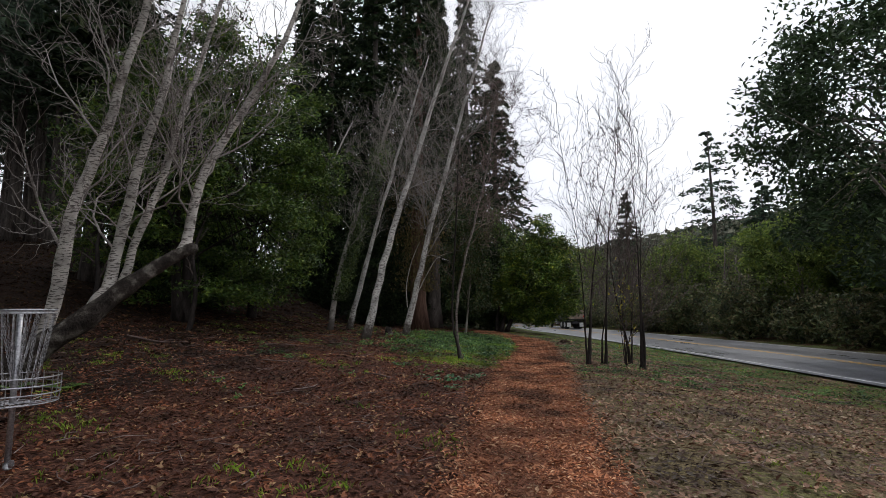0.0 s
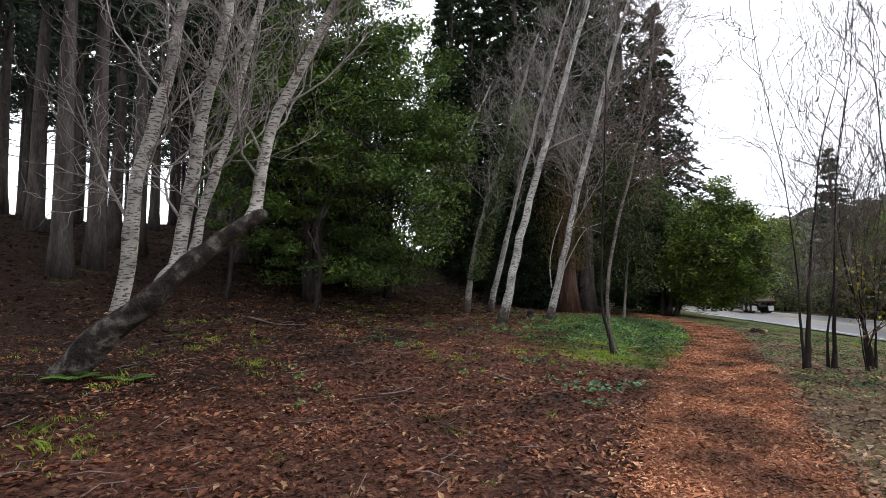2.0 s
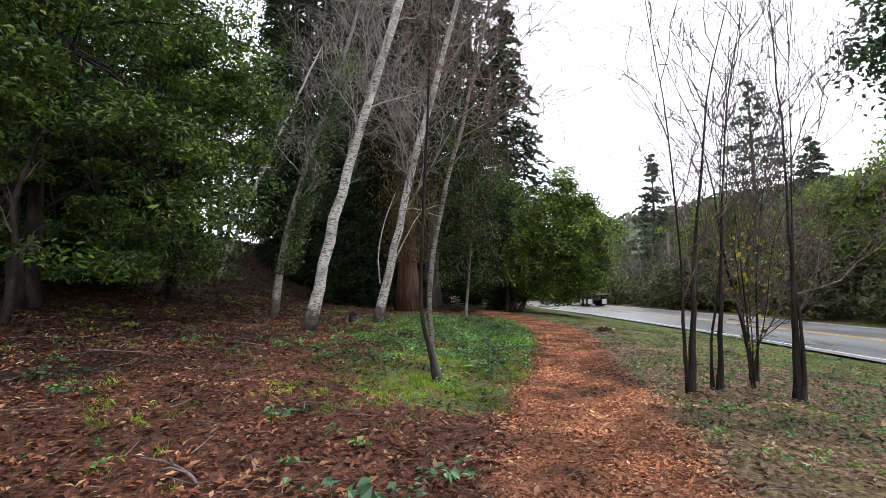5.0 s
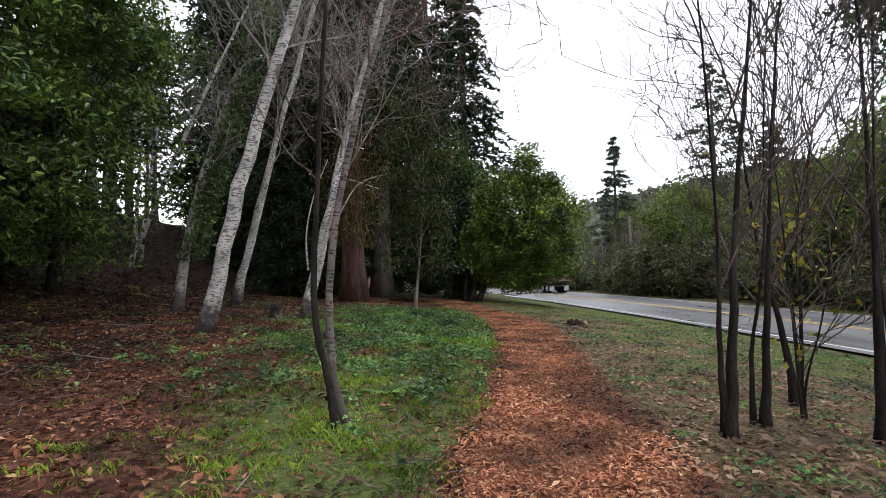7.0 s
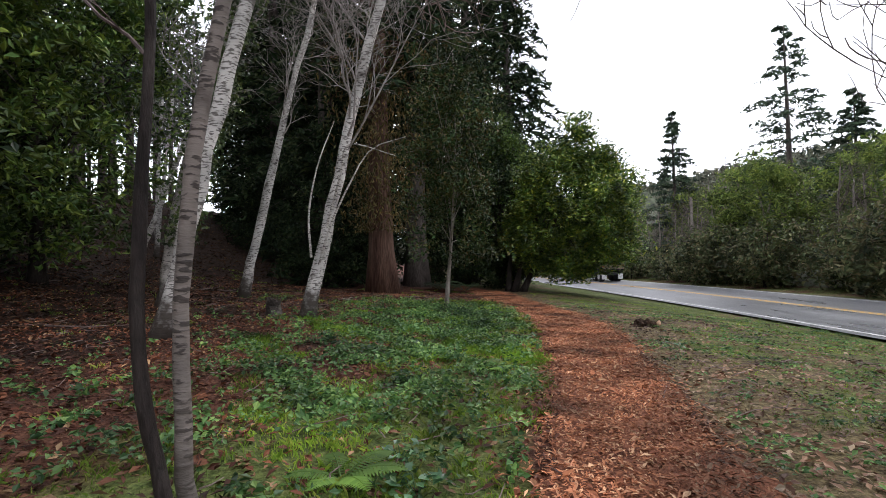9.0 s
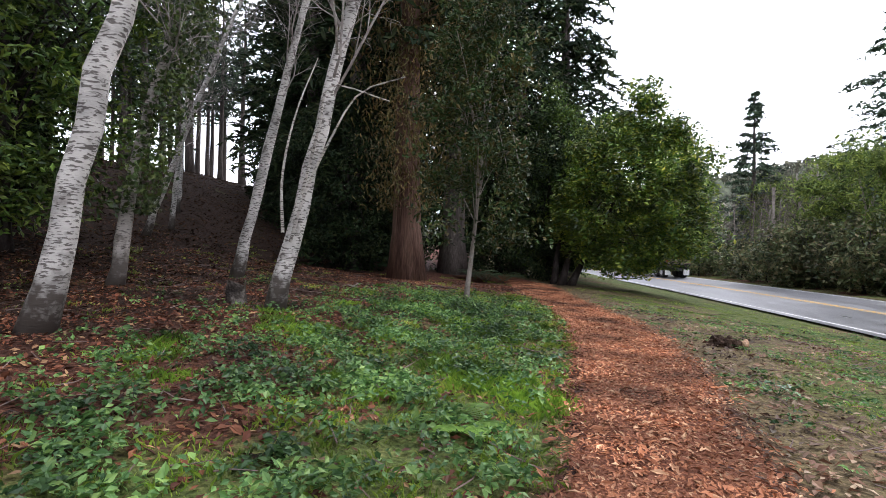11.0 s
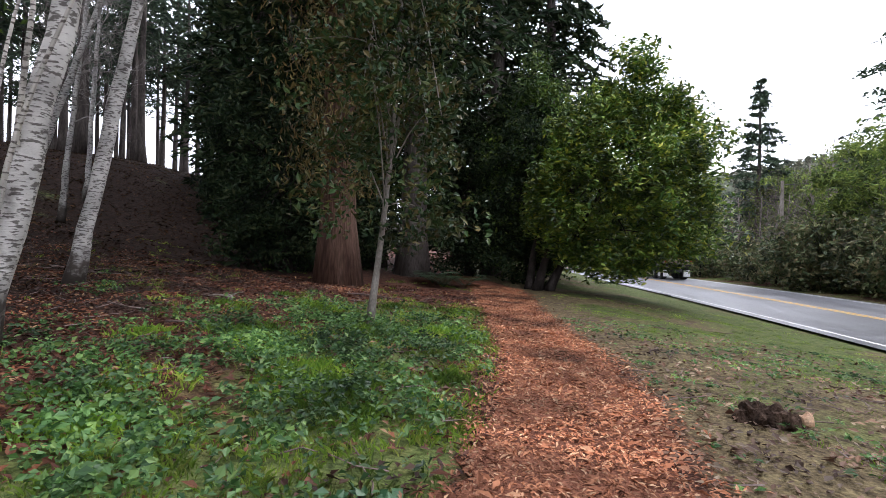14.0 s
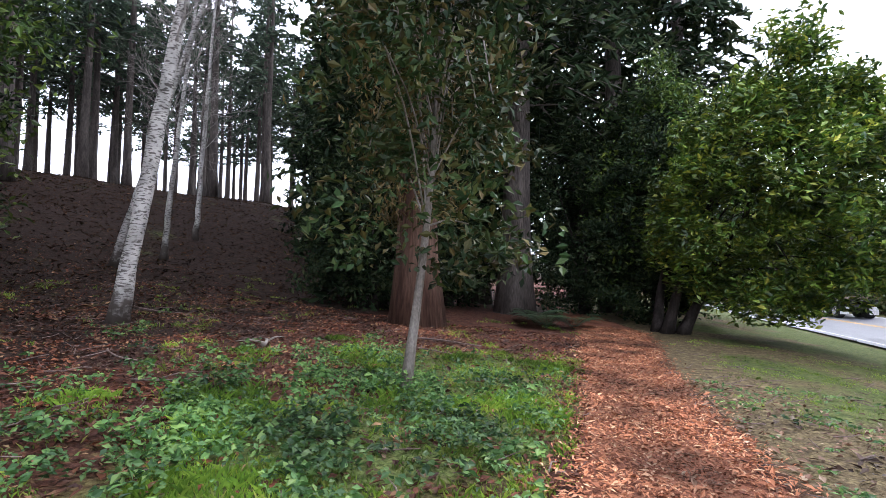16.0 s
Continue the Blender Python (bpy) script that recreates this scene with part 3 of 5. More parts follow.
def conifer(name, x, y, label, seed, height, r0, crown_r, first, whorls, sprays, leaf, bark, group="", droop=0.25, size=0.42, lean=(0, 0), gap=0.0, per=5, stubs=0, taper=1.0, z_off=0.0):
    """A tapering trunk with tiers of drooping boughs, each set with sprays of needles."""
    rng = np.random.default_rng(seed)
    tree = empty(name, (x, y, gz(x, y) - 0.1 + z_off), label, "tree", group)
    s = np.linspace(0, 1, 16)
    line = np.stack([lean[0] * s * height + 0.05 * np.sin(s * 7 + seed), lean[1] * s * height + 0.05 * np.cos(s * 6 + seed), s * height], 1)
    tb = Tubes()
    tb.add(line, (r0 * (1 - s) ** 0.85 + 0.02) * (1 + 0.45 * np.exp(-s * 30)), 11)
    smooth(part("trunk", tb.geo(), bark, tree).data)
    bt, cs, al = Tubes(), [], []
    for w in range(whorls):
        f = first + (1 - first) * ((w + rng.uniform(0, 0.8)) / whorls)
        if rng.uniform() < gap:
            continue
        base = np.array([np.interp(f, s, line[:, k]) for k in range(3)])
        g = (f - first) / (1 - first)
        reach = crown_r * ((1 - g) ** taper * 0.92 + 0.08) * (0.55 + 0.45 * min(1, g * 6 + 0.3))
        for b in range(per):
            a = rng.uniform(0, 2 * np.pi)
            ln = reach * rng.uniform(0.6, 1.12)
            rise = rng.uniform(0.0, 0.25)
            d = np.array([np.cos(a), np.sin(a), rise])
            mid = base + d * ln * 0.55
            end = base + d * ln + np.array([0, 0, -droop * ln - rise * ln * 0.4])
            bl = spline([base, mid, end], 6)
            bt.add(bl[::2] if len(bl) % 2 else bl[[0, 2, 5]], np.linspace(max(0.012, r0 * 0.12 * (1 - g)), 0.008, 3), 3, cap=False)
            k = max(4, int(sprays * (0.35 + ln / crown_r)))
            q = rng.uniform(0.12, 1.0, k) ** 0.8
            pos = np.stack([np.interp(q * 5, range(6), bl[:, j]) for j in range(3)], 1)
            side = np.array([-np.sin(a), np.cos(a), 0])
            sw = rng.normal(size=k) * 0.17 * ln * (1.1 - 0.7 * q)
            pos += side * sw[:, None] + rng.normal(size=(k, 3)) * 0.06
            pos[:, 2] -= np.abs(sw) * 0.35 + rng.uniform(0, 0.12, k)
            cs.append(pos)
            al.append(unit(d * 0.8 + side * np.sign(sw)[:, None] * 0.7 + np.array([0, 0, -0.35])))
    for _ in range(stubs):
        f = rng.uniform(0.12, first)
        a = rng.uniform(0, 2 * np.pi)
        base = np.array([np.interp(f, s, line[:, k]) for k in range(3)])
        bt.add([base, base + np.array([np.cos(a), np.sin(a), -0.15]) * rng.uniform(0.4, 1.5)], [0.025, 0.008], 4, cap=False)
    tagged(part("bough_frame", bt.geo(), bark, tree), kind="stuff")
    part("crown", leaf_quads(rng, np.vstack(cs), np.full(sum(map(len, cs)), size), 0.32, 0.6, np.vstack(al)), leaf, tree)
    return tree


# leaning multi-stemmed birch beside the basket
LX, LY = -7.05, 6.75
lb = np.array([LX, LY, gz(LX, LY)])


def rel(*pts):
    c, k = math.cos(math.radians(1.5)), math.sin(math.radians(1.5))
    out = []
    for x, y, z in pts:
        dx, dy = 0.95 * (x - 0.35), 0.95 * (y - 1.68)
        wx = 0.3 + c * dx + k * dy
        wx = -4.45 + 0.86 * (wx + 4.45) if wx < -4.45 else wx
        out.append((wx - lb[0], 0.36 - k * dx + c * dy - lb[1], 0.95 * z + 0.04 - lb[2]))
    return out


leaning = bare_tree("leaning_birch", LX, LY, [
    (rel((-4.78, 8.88, 2.52), (-4.7, 8.97, 2.8), (-4.65, 9.0, 3.35), (-4.35, 9.1, 4.4), (-3.7, 9.2, 5.6), (-3.2, 9.25, 6.6), (-2.7, 9.3, 8.0)), 0.1, 0.03),
    (rel((-7.35, 8.3, 0.7), (-7.19, 8.57, 1.3), (-6.96, 8.53, 2.4), (-6.7, 8.49, 3.55), (-6.24, 8.5, 4.7), (-5.85, 8.5, 6.0), (-5.2, 8.5, 8.2), (-4.9, 8.5, 9.6)), 0.125, 0.03),
    (rel((-6.35, 8.5, 1.4), (-6.15, 8.75, 2.0), (-6.0, 8.78, 2.75), (-5.68, 8.75, 4.0), (-5.25, 8.74, 5.45), (-5.0, 8.7, 6.5), (-4.6, 8.6, 8.6)), 0.115, 0.03),
    (rel((-6.3, 8.5, 1.4), (-6.0, 8.85, 1.9), (-5.65, 8.86, 2.95), (-5.25, 8.89, 3.9), (-4.86, 8.87, 5.2), (-4.5, 8.86, 6.3), (-3.9, 8.8, 8.4)), 0.085, 0.025),
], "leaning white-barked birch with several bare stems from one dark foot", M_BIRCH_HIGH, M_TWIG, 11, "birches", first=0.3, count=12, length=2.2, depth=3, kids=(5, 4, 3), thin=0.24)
tb = Tubes()
foot = spline(rel((-8.05, 8.1, 0.0), (-7.2, 8.3, 0.85), (-6.4, 8.45, 1.35), (-5.8, 8.6, 1.85), (-5.1, 8.8, 2.35), (-4.65, 8.92, 2.62), (-4.5, 8.95, 2.66)), 26)
tb.add(foot, np.interp(np.linspace(0, 1, 26), [0, 0.08, 0.3, 0.6, 0.9, 1], [0.32, 0.23, 0.175, 0.13, 0.09, 0.045]) * (1 + 0.07 * np.random.default_rng(5).normal(size=26)), 11)
smooth(part("foot", tb.geo(), M_MOSSBARK, leaning, "dark mossy leaning foot of the trunk").data)


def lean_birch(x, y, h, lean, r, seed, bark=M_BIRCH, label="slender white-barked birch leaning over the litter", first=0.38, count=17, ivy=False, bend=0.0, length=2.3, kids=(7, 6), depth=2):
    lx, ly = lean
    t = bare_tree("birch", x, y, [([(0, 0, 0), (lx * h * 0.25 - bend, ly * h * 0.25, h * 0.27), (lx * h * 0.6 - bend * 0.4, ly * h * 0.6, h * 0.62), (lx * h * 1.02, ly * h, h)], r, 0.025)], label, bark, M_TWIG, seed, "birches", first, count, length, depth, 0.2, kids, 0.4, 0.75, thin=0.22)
    if ivy:
        rng = np.random.default_rng(seed + 50)
        s = rng.uniform(0.12, 0.75, 5200)
        a = rng.uniform(0, 2 * np.pi, 5200)
        rr = r * 1.2 + np.abs(rng.normal(size=5200)) * (0.1 + 0.25 * s)
        c = np.stack([lx * h * s + rr * np.cos(a), ly * h * s + rr * np.sin(a), s * h], 1)
        part("ivy", leaf_quads(rng, c, np.full(5200, 0.09), 0.8, 0.1), M_IVY, t, "climbing green ivy on the stem")
    return t


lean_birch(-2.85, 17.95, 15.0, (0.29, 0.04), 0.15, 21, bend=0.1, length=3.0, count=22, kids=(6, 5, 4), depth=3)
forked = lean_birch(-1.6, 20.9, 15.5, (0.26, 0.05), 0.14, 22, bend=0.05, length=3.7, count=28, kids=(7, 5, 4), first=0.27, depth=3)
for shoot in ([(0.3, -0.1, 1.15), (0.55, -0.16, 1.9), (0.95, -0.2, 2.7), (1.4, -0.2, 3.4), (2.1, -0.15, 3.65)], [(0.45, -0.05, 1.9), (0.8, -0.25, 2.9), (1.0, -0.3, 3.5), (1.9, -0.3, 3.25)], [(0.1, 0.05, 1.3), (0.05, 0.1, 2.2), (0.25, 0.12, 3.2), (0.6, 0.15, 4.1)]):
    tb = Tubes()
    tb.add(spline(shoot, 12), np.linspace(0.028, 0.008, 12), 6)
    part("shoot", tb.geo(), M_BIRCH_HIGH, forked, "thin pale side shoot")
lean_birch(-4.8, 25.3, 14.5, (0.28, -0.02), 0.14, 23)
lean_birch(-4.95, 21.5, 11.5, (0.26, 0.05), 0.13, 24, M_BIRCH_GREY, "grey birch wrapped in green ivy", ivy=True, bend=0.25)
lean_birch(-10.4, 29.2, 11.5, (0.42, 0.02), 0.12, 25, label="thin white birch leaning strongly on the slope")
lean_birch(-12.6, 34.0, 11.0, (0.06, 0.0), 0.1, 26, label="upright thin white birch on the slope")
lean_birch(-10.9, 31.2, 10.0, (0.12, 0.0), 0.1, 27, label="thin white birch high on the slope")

# pair of thin dark stems beside the path
bare_tree("sapling", 0.5, 12.4, [
    ([(0, 0, 0), (-0.08, 0.03, 0.5), (-0.19, 0.06, 1.1), (-0.16, 0.1, 2.2), (-0.08, 0.1, 3.6), (0.05, 0.1, 6.2)], 0.034, 0.012),
], "thin dark twin-stemmed sapling with bare twigs", M_DARKBARK, M_DARKTWIG, 31, "saplings", first=0.6, count=8, length=0.7, depth=2, kids=(4, 3), root=0.6)
bare_tree("young_birch", 0.58, 12.54, [
    ([(0, 0, 0), (-0.12, 0.0, 0.4), (-0.16, 0.05, 1.2), (-0.02, 0.05, 2.3), (0.32, 0.1, 3.6), (0.75, 0.15, 5.4), (1.0, 0.15, 7.2)], 0.043, 0.013),
], "young grey birch stem with banded bark and bare twigs", M_BIRCH_DARK, M_PURPLETWIG, 32, "birches", first=0.6, count=16, length=2.5, depth=3, kids=(6, 5, 4), root=0.15, up=0.06, thin=0.24, side=(0.4, 0.4, 0))

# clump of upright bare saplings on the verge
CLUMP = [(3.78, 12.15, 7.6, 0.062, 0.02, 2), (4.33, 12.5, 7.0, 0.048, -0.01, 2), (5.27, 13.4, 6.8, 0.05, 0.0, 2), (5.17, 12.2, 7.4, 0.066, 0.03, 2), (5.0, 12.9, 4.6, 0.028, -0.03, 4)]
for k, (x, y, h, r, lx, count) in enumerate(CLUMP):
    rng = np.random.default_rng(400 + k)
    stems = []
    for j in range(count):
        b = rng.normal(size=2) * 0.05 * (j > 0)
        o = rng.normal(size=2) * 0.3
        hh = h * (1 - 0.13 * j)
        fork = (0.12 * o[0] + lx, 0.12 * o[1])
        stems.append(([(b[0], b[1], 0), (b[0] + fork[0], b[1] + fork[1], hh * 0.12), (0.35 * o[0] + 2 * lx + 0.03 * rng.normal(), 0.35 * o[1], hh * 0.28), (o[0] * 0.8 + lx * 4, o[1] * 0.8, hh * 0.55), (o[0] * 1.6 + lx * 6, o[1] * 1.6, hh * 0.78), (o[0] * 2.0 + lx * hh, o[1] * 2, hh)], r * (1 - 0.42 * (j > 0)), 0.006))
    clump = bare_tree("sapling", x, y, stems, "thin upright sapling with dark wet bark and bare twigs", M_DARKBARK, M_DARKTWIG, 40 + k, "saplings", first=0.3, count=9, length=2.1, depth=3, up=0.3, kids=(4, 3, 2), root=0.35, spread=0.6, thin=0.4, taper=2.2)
    if k in (2, 4):
        c = rng.normal(size=(70, 3)) * np.array([0.22, 0.22, 0.5]) + np.array([0, 0, 1.7])
        tagged(part("foliage", leaf_quads(rng, c, np.full(70, 0.09), 0.6, 0.4), M_YELLOWLEAF, clump, "few yellow-green leaves left on the stems"), kind="stuff")

# evergreen bay behind the leaning birch
broad_tree("bay_tree", -9.3, 17.4, "broad dark evergreen bay tree with leaves down to the ground", M_BAY, M_DARKBARK, 71, (0.5, 0.3, 5.8), (4.7, 3.6, 5.6), 52000, 0.17, 240, 0.44, 0.16, 8.0, "evergreens", ground_cut=0.75, tip=0.35, limbs=60, stems=3, hollow=0.5, flat=0.32, updir=0.7)
# filler behind the broad bay, also copied out of view to cast shade
shade = broad_tree("bay_tree", -13.5, 22.8, "dark evergreen bay tree added as filler and to cast shade", M_BAY, M_DARKBARK, 72, (0, 0, 5.6), (4.2, 3.6, 5.4), 15000, 0.24, 170, 0.5, 0.16, 8.0, "evergreens", ground_cut=0.7, tip=0.3, limbs=40, stems=2)
broad_tree("bay_tree", -8.9, 22.9, "dark evergreen bay tree among the birches", M_BAY, M_DARKBARK, 73, (0, 0, 6.4), (3.6, 3.2, 6.0), 30000, 0.18, 210, 0.45, 0.14, 8.0, "evergreens", ground_cut=0.6, tip=0.3, limbs=40)
for k, (x, y) in enumerate([(-10.97, 14.9), (-8.06, 15.3)]):
    bare_tree("understorey_stem", x, y, [([(0, 0, 0), (0.1, 0.1, 1.2), (-0.05, 0.2, 2.6), (0.2, 0.6, 4.2)], 0.09, 0.03)], "thin dark stem under the evergreen", M_DARKBARK, M_DARKTWIG, 75 + k, "understorey stems", count=6, length=0.9, depth=1)

# yellow-green evergreen where the path meets the road
broad_tree("laurel_tree", 4.2, 34.2, "dense yellow-green evergreen tree with a domed crown", M_LAUREL, M_DARKBARK, 81, (2.35, 0.1, 3.75), (2.9, 2.9, 3.25), 50000, 0.19, 190, 0.36, 0.12, 4.6, "evergreens", ground_cut=0.42, tip=0.36, limbs=30, stems=3, lean=(1.9, 0.1), hollow=0.6, flat=0.75, updir=0.9)
broad_tree("laurel_tree", 3.6, 38.4, "dark evergreen tree in the shade behind the path", M_BAY, M_DARKBARK, 82, (0.3, 0, 4.4), (2.6, 2.4, 4.0), 20000, 0.18, 150, 0.42, 0.15, 5.5, "evergreens", ground_cut=0.6, tip=0.3, limbs=20)
# holly-like young tree
broad_tree("holly_tree", 1.08, 24.34, "slender young evergreen with glossy dark leaves", M_HOLLY, M_GREYBARK, 83, (0.25, 0.0, 4.3), (1.35, 1.3, 3.7), 11000, 0.12, 150, 0.24, 0.046, 7.0, "evergreens", ground_cut=0.65, limbs=30, hollow=0.1, lean=(0.35, 0.2), slim=0.5)

dark = broad_tree("yew_tree", -4.3, 33.0, "dense dark evergreen in deep shade", M_FIR, M_DARKBARK, 84, (0, 0, 3.4), (2.4, 2.3, 3.6), 17000, 0.18, 170, 0.36, 0.16, 5.0, "evergreens", ground_cut=0.2, limbs=24)
# copies added to close bright sky gaps and keep the understorey dark
for k, (x, y) in enumerate([(-3.4, 36.8), (-5.6, 38.6), (1.2, 38.6), (3.6, 38.2), (-12.0, 21.6), (-8.6, 40.0), (-11.2, 43.0), (-13.8, 25.4), (-11.4, 23.4)]):
    copy_thing(dark, pose(x, y, gz(x, y) - 0.05, 0, 0, 47 * k))

# big redwoods and firs
redwood = conifer("redwood", -1.5, 30.2, "tall redwood with thick reddish trunk and bronze lower sprays", 91, 26, 0.47, 4.2, 0.3, 46, 34, M_FIR, M_REDBARK, "conifers", 0.35, 0.5, per=6)
rng = np.random.default_rng(92)
c = np.stack([rng.normal(size=5200) * 0.85, rng.normal(size=5200) * 0.8 - 0.35, rng.uniform(2.4, 9.5, 5200)], 1)
c[:, :2] *= (0.55 + 0.06 * c[:, 2:3])
part("lower_foliage", leaf_quads(rng, c, np.full(5200, 0.2), 0.3, -0.3, np.array([0, 0, -1.0])), M_BRONZE, redwood, "bronze-green shoots hanging round the trunk")
conifer("redwood", -0.7, 36.2, "tall dark conifer with a thick grey-brown trunk", 93, 28, 0.5, 4.6, 0.24, 46, 34, M_FIR, M_PINEBARK, "conifers", 0.35, 0.5, per=6)
FIRS = [(-4.8, 34.6, 30, 0.4, 3.9, 0.02), (-3.2, 39.5, 33, 0.42, 5.0, 0.08), (-9.4, 41.0, 32, 0.4, 4.4, 0.05), (-12.0, 44.0, 33, 0.4, 4.6, 0.06), (-14.6, 50.5, 33, 0.4, 4.6, 0.06), (-11.0, 48.0, 33, 0.4, 4.6, 0.08), (2.0, 41.5, 30, 0.42, 5.0, 0.08), (4.6, 43.5, 24, 0.4, 5.8, 0.08), (-7.0, 43.0, 34, 0.42, 5.0, 0.1), (-0.5, 49.0, 34, 0.42, 5.2, 0.1), (-15.5, 21.5, 27, 0.34, 3.6, 0.3)]
for k, (x, y, h, r, cr, f) in enumerate(FIRS):
    behind = conifer("fir", x, y, "tall dark green fir with drooping boughs", 100 + k, h, r, cr, f, 54, 31, M_FIR, M_PINEBARK, "conifers", 0.32, 0.55, per=7, lean=(0.05 if k == 5 else 0, 0))

# pines along the ridge
pines = [conifer("pine", -24.0 - 2 * k, 30.0 + k, "tall pine with bare dark trunk on the ridge", 140 + k, 19 + 2 * k, 0.25, 2.9, 0.46 - 0.05 * k, 22, 12, M_PINE, M_PINEBARK, "ridge pines", 0.12, 0.6, per=5, stubs=16, taper=0.6, gap=0.15) for k in range(3)]
rng = np.random.default_rng(150)
spots = []
for _ in range(900):
    x, y = rng.uniform(-52, -15), rng.uniform(8, 74)
    d = path_mid(min(y, 46)) - x
    if d < 18 or d > 50 or (d < 25 and rng.uniform() > 0.25):
        continue
    if all((x - a) ** 2 + (y - b) ** 2 > 6.5 for a, b in spots):
        spots.append((x, y))
    if len(spots) >= 100:
        break
for k, (x, y) in enumerate(spots):
    t = copy_thing(pines[k % 3], pose(x, y, gz(x, y) - 0.1, 0, 0, k * 77 % 360))
for k, (x, y) in enumerate([(-14.5, 12.2), (-15.3, 13.9), (-17.5, 17.5)]):
    copy_thing(pines[k % 3], pose(x, y, gz(x, y) - 0.1, 0, 0, 40 + k * 61))

# unseen woods added behind the start of the walk to shade the left ground
for k, (x, y) in enumerate([(-9.5, -4.0), (-13.0, 0.0), (-7.0, -9.5), (-17.0, -6.0), (-12.0, -10.0), (-3.5, -13.0), (-9.0, 0.6), (-11.8, 4.4), (-15.0, 8.6)]):
    copy_thing(behind, pose(x, y, gz(x, y) - 0.1, 0, 0, 50 * k))
for k, (x, y) in enumerate([(-8.5, -2.0), (-11.0, 1.2), (-5.5, -6.5)]):
    copy_thing(shade, pose(x, y, gz(x, y) - 0.1, 0, 0, 70 * k))

# across the road
conifer("roadside_conifer", 24.0, 66.7, "dark conifer standing over the far roadside woods", 161, 16.9 - gz(24.0, 66.7), 0.28, 4.2, 0.05, 34, 30, M_PINE, M_PINEBARK, "roadside conifers", 0.1, 0.6, per=5, taper=0.85, gap=0.15)
conifer("roadside_conifer", 32.7, 61.3, "tall open-crowned conifer over the far roadside woods", 162, 23.9 - gz(32.7, 61.3), 0.35, 6.2, 0.12, 30, 30, M_PINE, M_PINEBARK, "roadside conifers", 0.12, 0.65, per=5, taper=0.7, gap=0.25)
conifer("roadside_conifer", 38.0, 60.0, "dark conifer in the far roadside woods", 163, 16.0, 0.3, 5.0, 0.1, 28, 30, M_PINE, M_PINEBARK, "roadside conifers", 0.12, 0.7, per=5, taper=0.8)
shrubs = [
    broad_tree("roadside_tree", 21.6, 46.0, "rounded soft green tree beside the road", M_WILLOW, M_GREYBARK, 171, (0, 0, 4.2), (3.3, 3.2, 3.7), 12000, 0.32, 110, 0.5, 0.14, 4.5, "roadside trees", ground_cut=0.4, slim=0.35),
    broad_tree("roadside_tree", 29.0, 33.0, "tall green tree beside the road", M_WILLOW, M_GREYBARK, 172, (0, 0, 5.6), (4.2, 4.0, 5.2), 9000, 0.42, 160, 0.6, 0.2, 7.0, "roadside trees", ground_cut=0.6, slim=0.35),
    broad_tree("roadside_shrub", 21.8, 36.0, "dark green shrub on the road bank", M_FARGREEN, M_DARKBARK, 173, (0, 0, 1.2), (1.9, 1.8, 1.3), 3800, 0.27, 70, 0.4, 0.06, 1.5, "roadside shrubs", ground_cut=0.1),
    broad_tree("roadside_shrub", 19.0, 47.0, "dark green shrub on the road bank", M_FARGREEN, M_DARKBARK, 174, (0, 0, 1.9), (2.4, 2.2, 1.9), 4500, 0.3, 80, 0.45, 0.08, 2.2, "roadside shrubs", ground_cut=0.1),
]
rng = np.random.default_rng(180)
for y in np.arange(-6, 76, 4.4):
    x = road_mid(y) + ROAD_HALF + 2.6 + rng.uniform(0, 1.6)
    copy_thing(shrubs[2 + int(rng.integers(0, 2))], pose(x, y, gz(x, y) - 0.05, 0, 0, rng.uniform(0, 360)))
for x, y, k in [(27, 27, 1), (31, 22, 1), (33, 40, 1), (36, 32, 1), (29, 46, 0), (35, 48, 0), (27.5, 17, 1), (33, 12, 1), (40, 24, 1), (24, 33.5, 0), (26, 66, 0), (34, 70, 1), (42, 44, 1), (20, 76, 1), (14, 82, 0), (6, 86, 1)]:
    copy_thing(shrubs[k], pose(x, y, gz(x, y) - 0.05, 0, 0, x * 37 % 360))
broad_tree("oak_tree", 19.6, 18.6, "big dark green leafy tree over the road", M_OAK, M_GREYBARK, 176, (0, 0, 9.6), (6.4, 6.0, 7.0), 30000, 0.3, 240, 0.7, 0.35, 11.0, "roadside trees", ground_cut=3.4, limbs=50)
bares = [bare_tree("roadside_bare_tree", 22.0 + 3 * k, 52.0 + 3 * k, [([(0, 0, 0), (0.1, 0, 2.5), (0.3, 0.1, 5), (0.2, 0.3, 8.0)], 0.12, 0.03), ([(0.1, 0, 0), (-0.5, 0.2, 2.4), (-0.9, 0.1, 4.6), (-1.2, 0, 7.2)], 0.09, 0.03)], "leafless grey-brown tree in the far woods", M_GREYBARK, M_FARTWIG, 190 + k, "far bare trees", first=0.2, count=13, length=3.2, depth=2, up=0.3, kids=(5, 4), thin=0.5, sides=6, far=True) for k in range(2)]
for k in range(22):
    y = 36 + k * 2.1
    x = road_mid(min(y, 70)) + ROAD_HALF + 3.5 + rng.uniform(0, 8)
    copy_thing(bares[k % 2], pose(x, y, gz(x, y) - 0.05, 0, 0, k * 97 % 360) @ Matrix.Scale(rng.uniform(0.45, 0.85), 4))

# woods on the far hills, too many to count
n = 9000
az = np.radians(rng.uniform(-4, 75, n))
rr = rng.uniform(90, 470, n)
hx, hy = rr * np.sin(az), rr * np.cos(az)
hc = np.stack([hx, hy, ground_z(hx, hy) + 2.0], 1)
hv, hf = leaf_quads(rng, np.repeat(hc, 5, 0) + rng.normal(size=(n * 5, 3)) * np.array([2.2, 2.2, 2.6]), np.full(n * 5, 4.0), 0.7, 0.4)
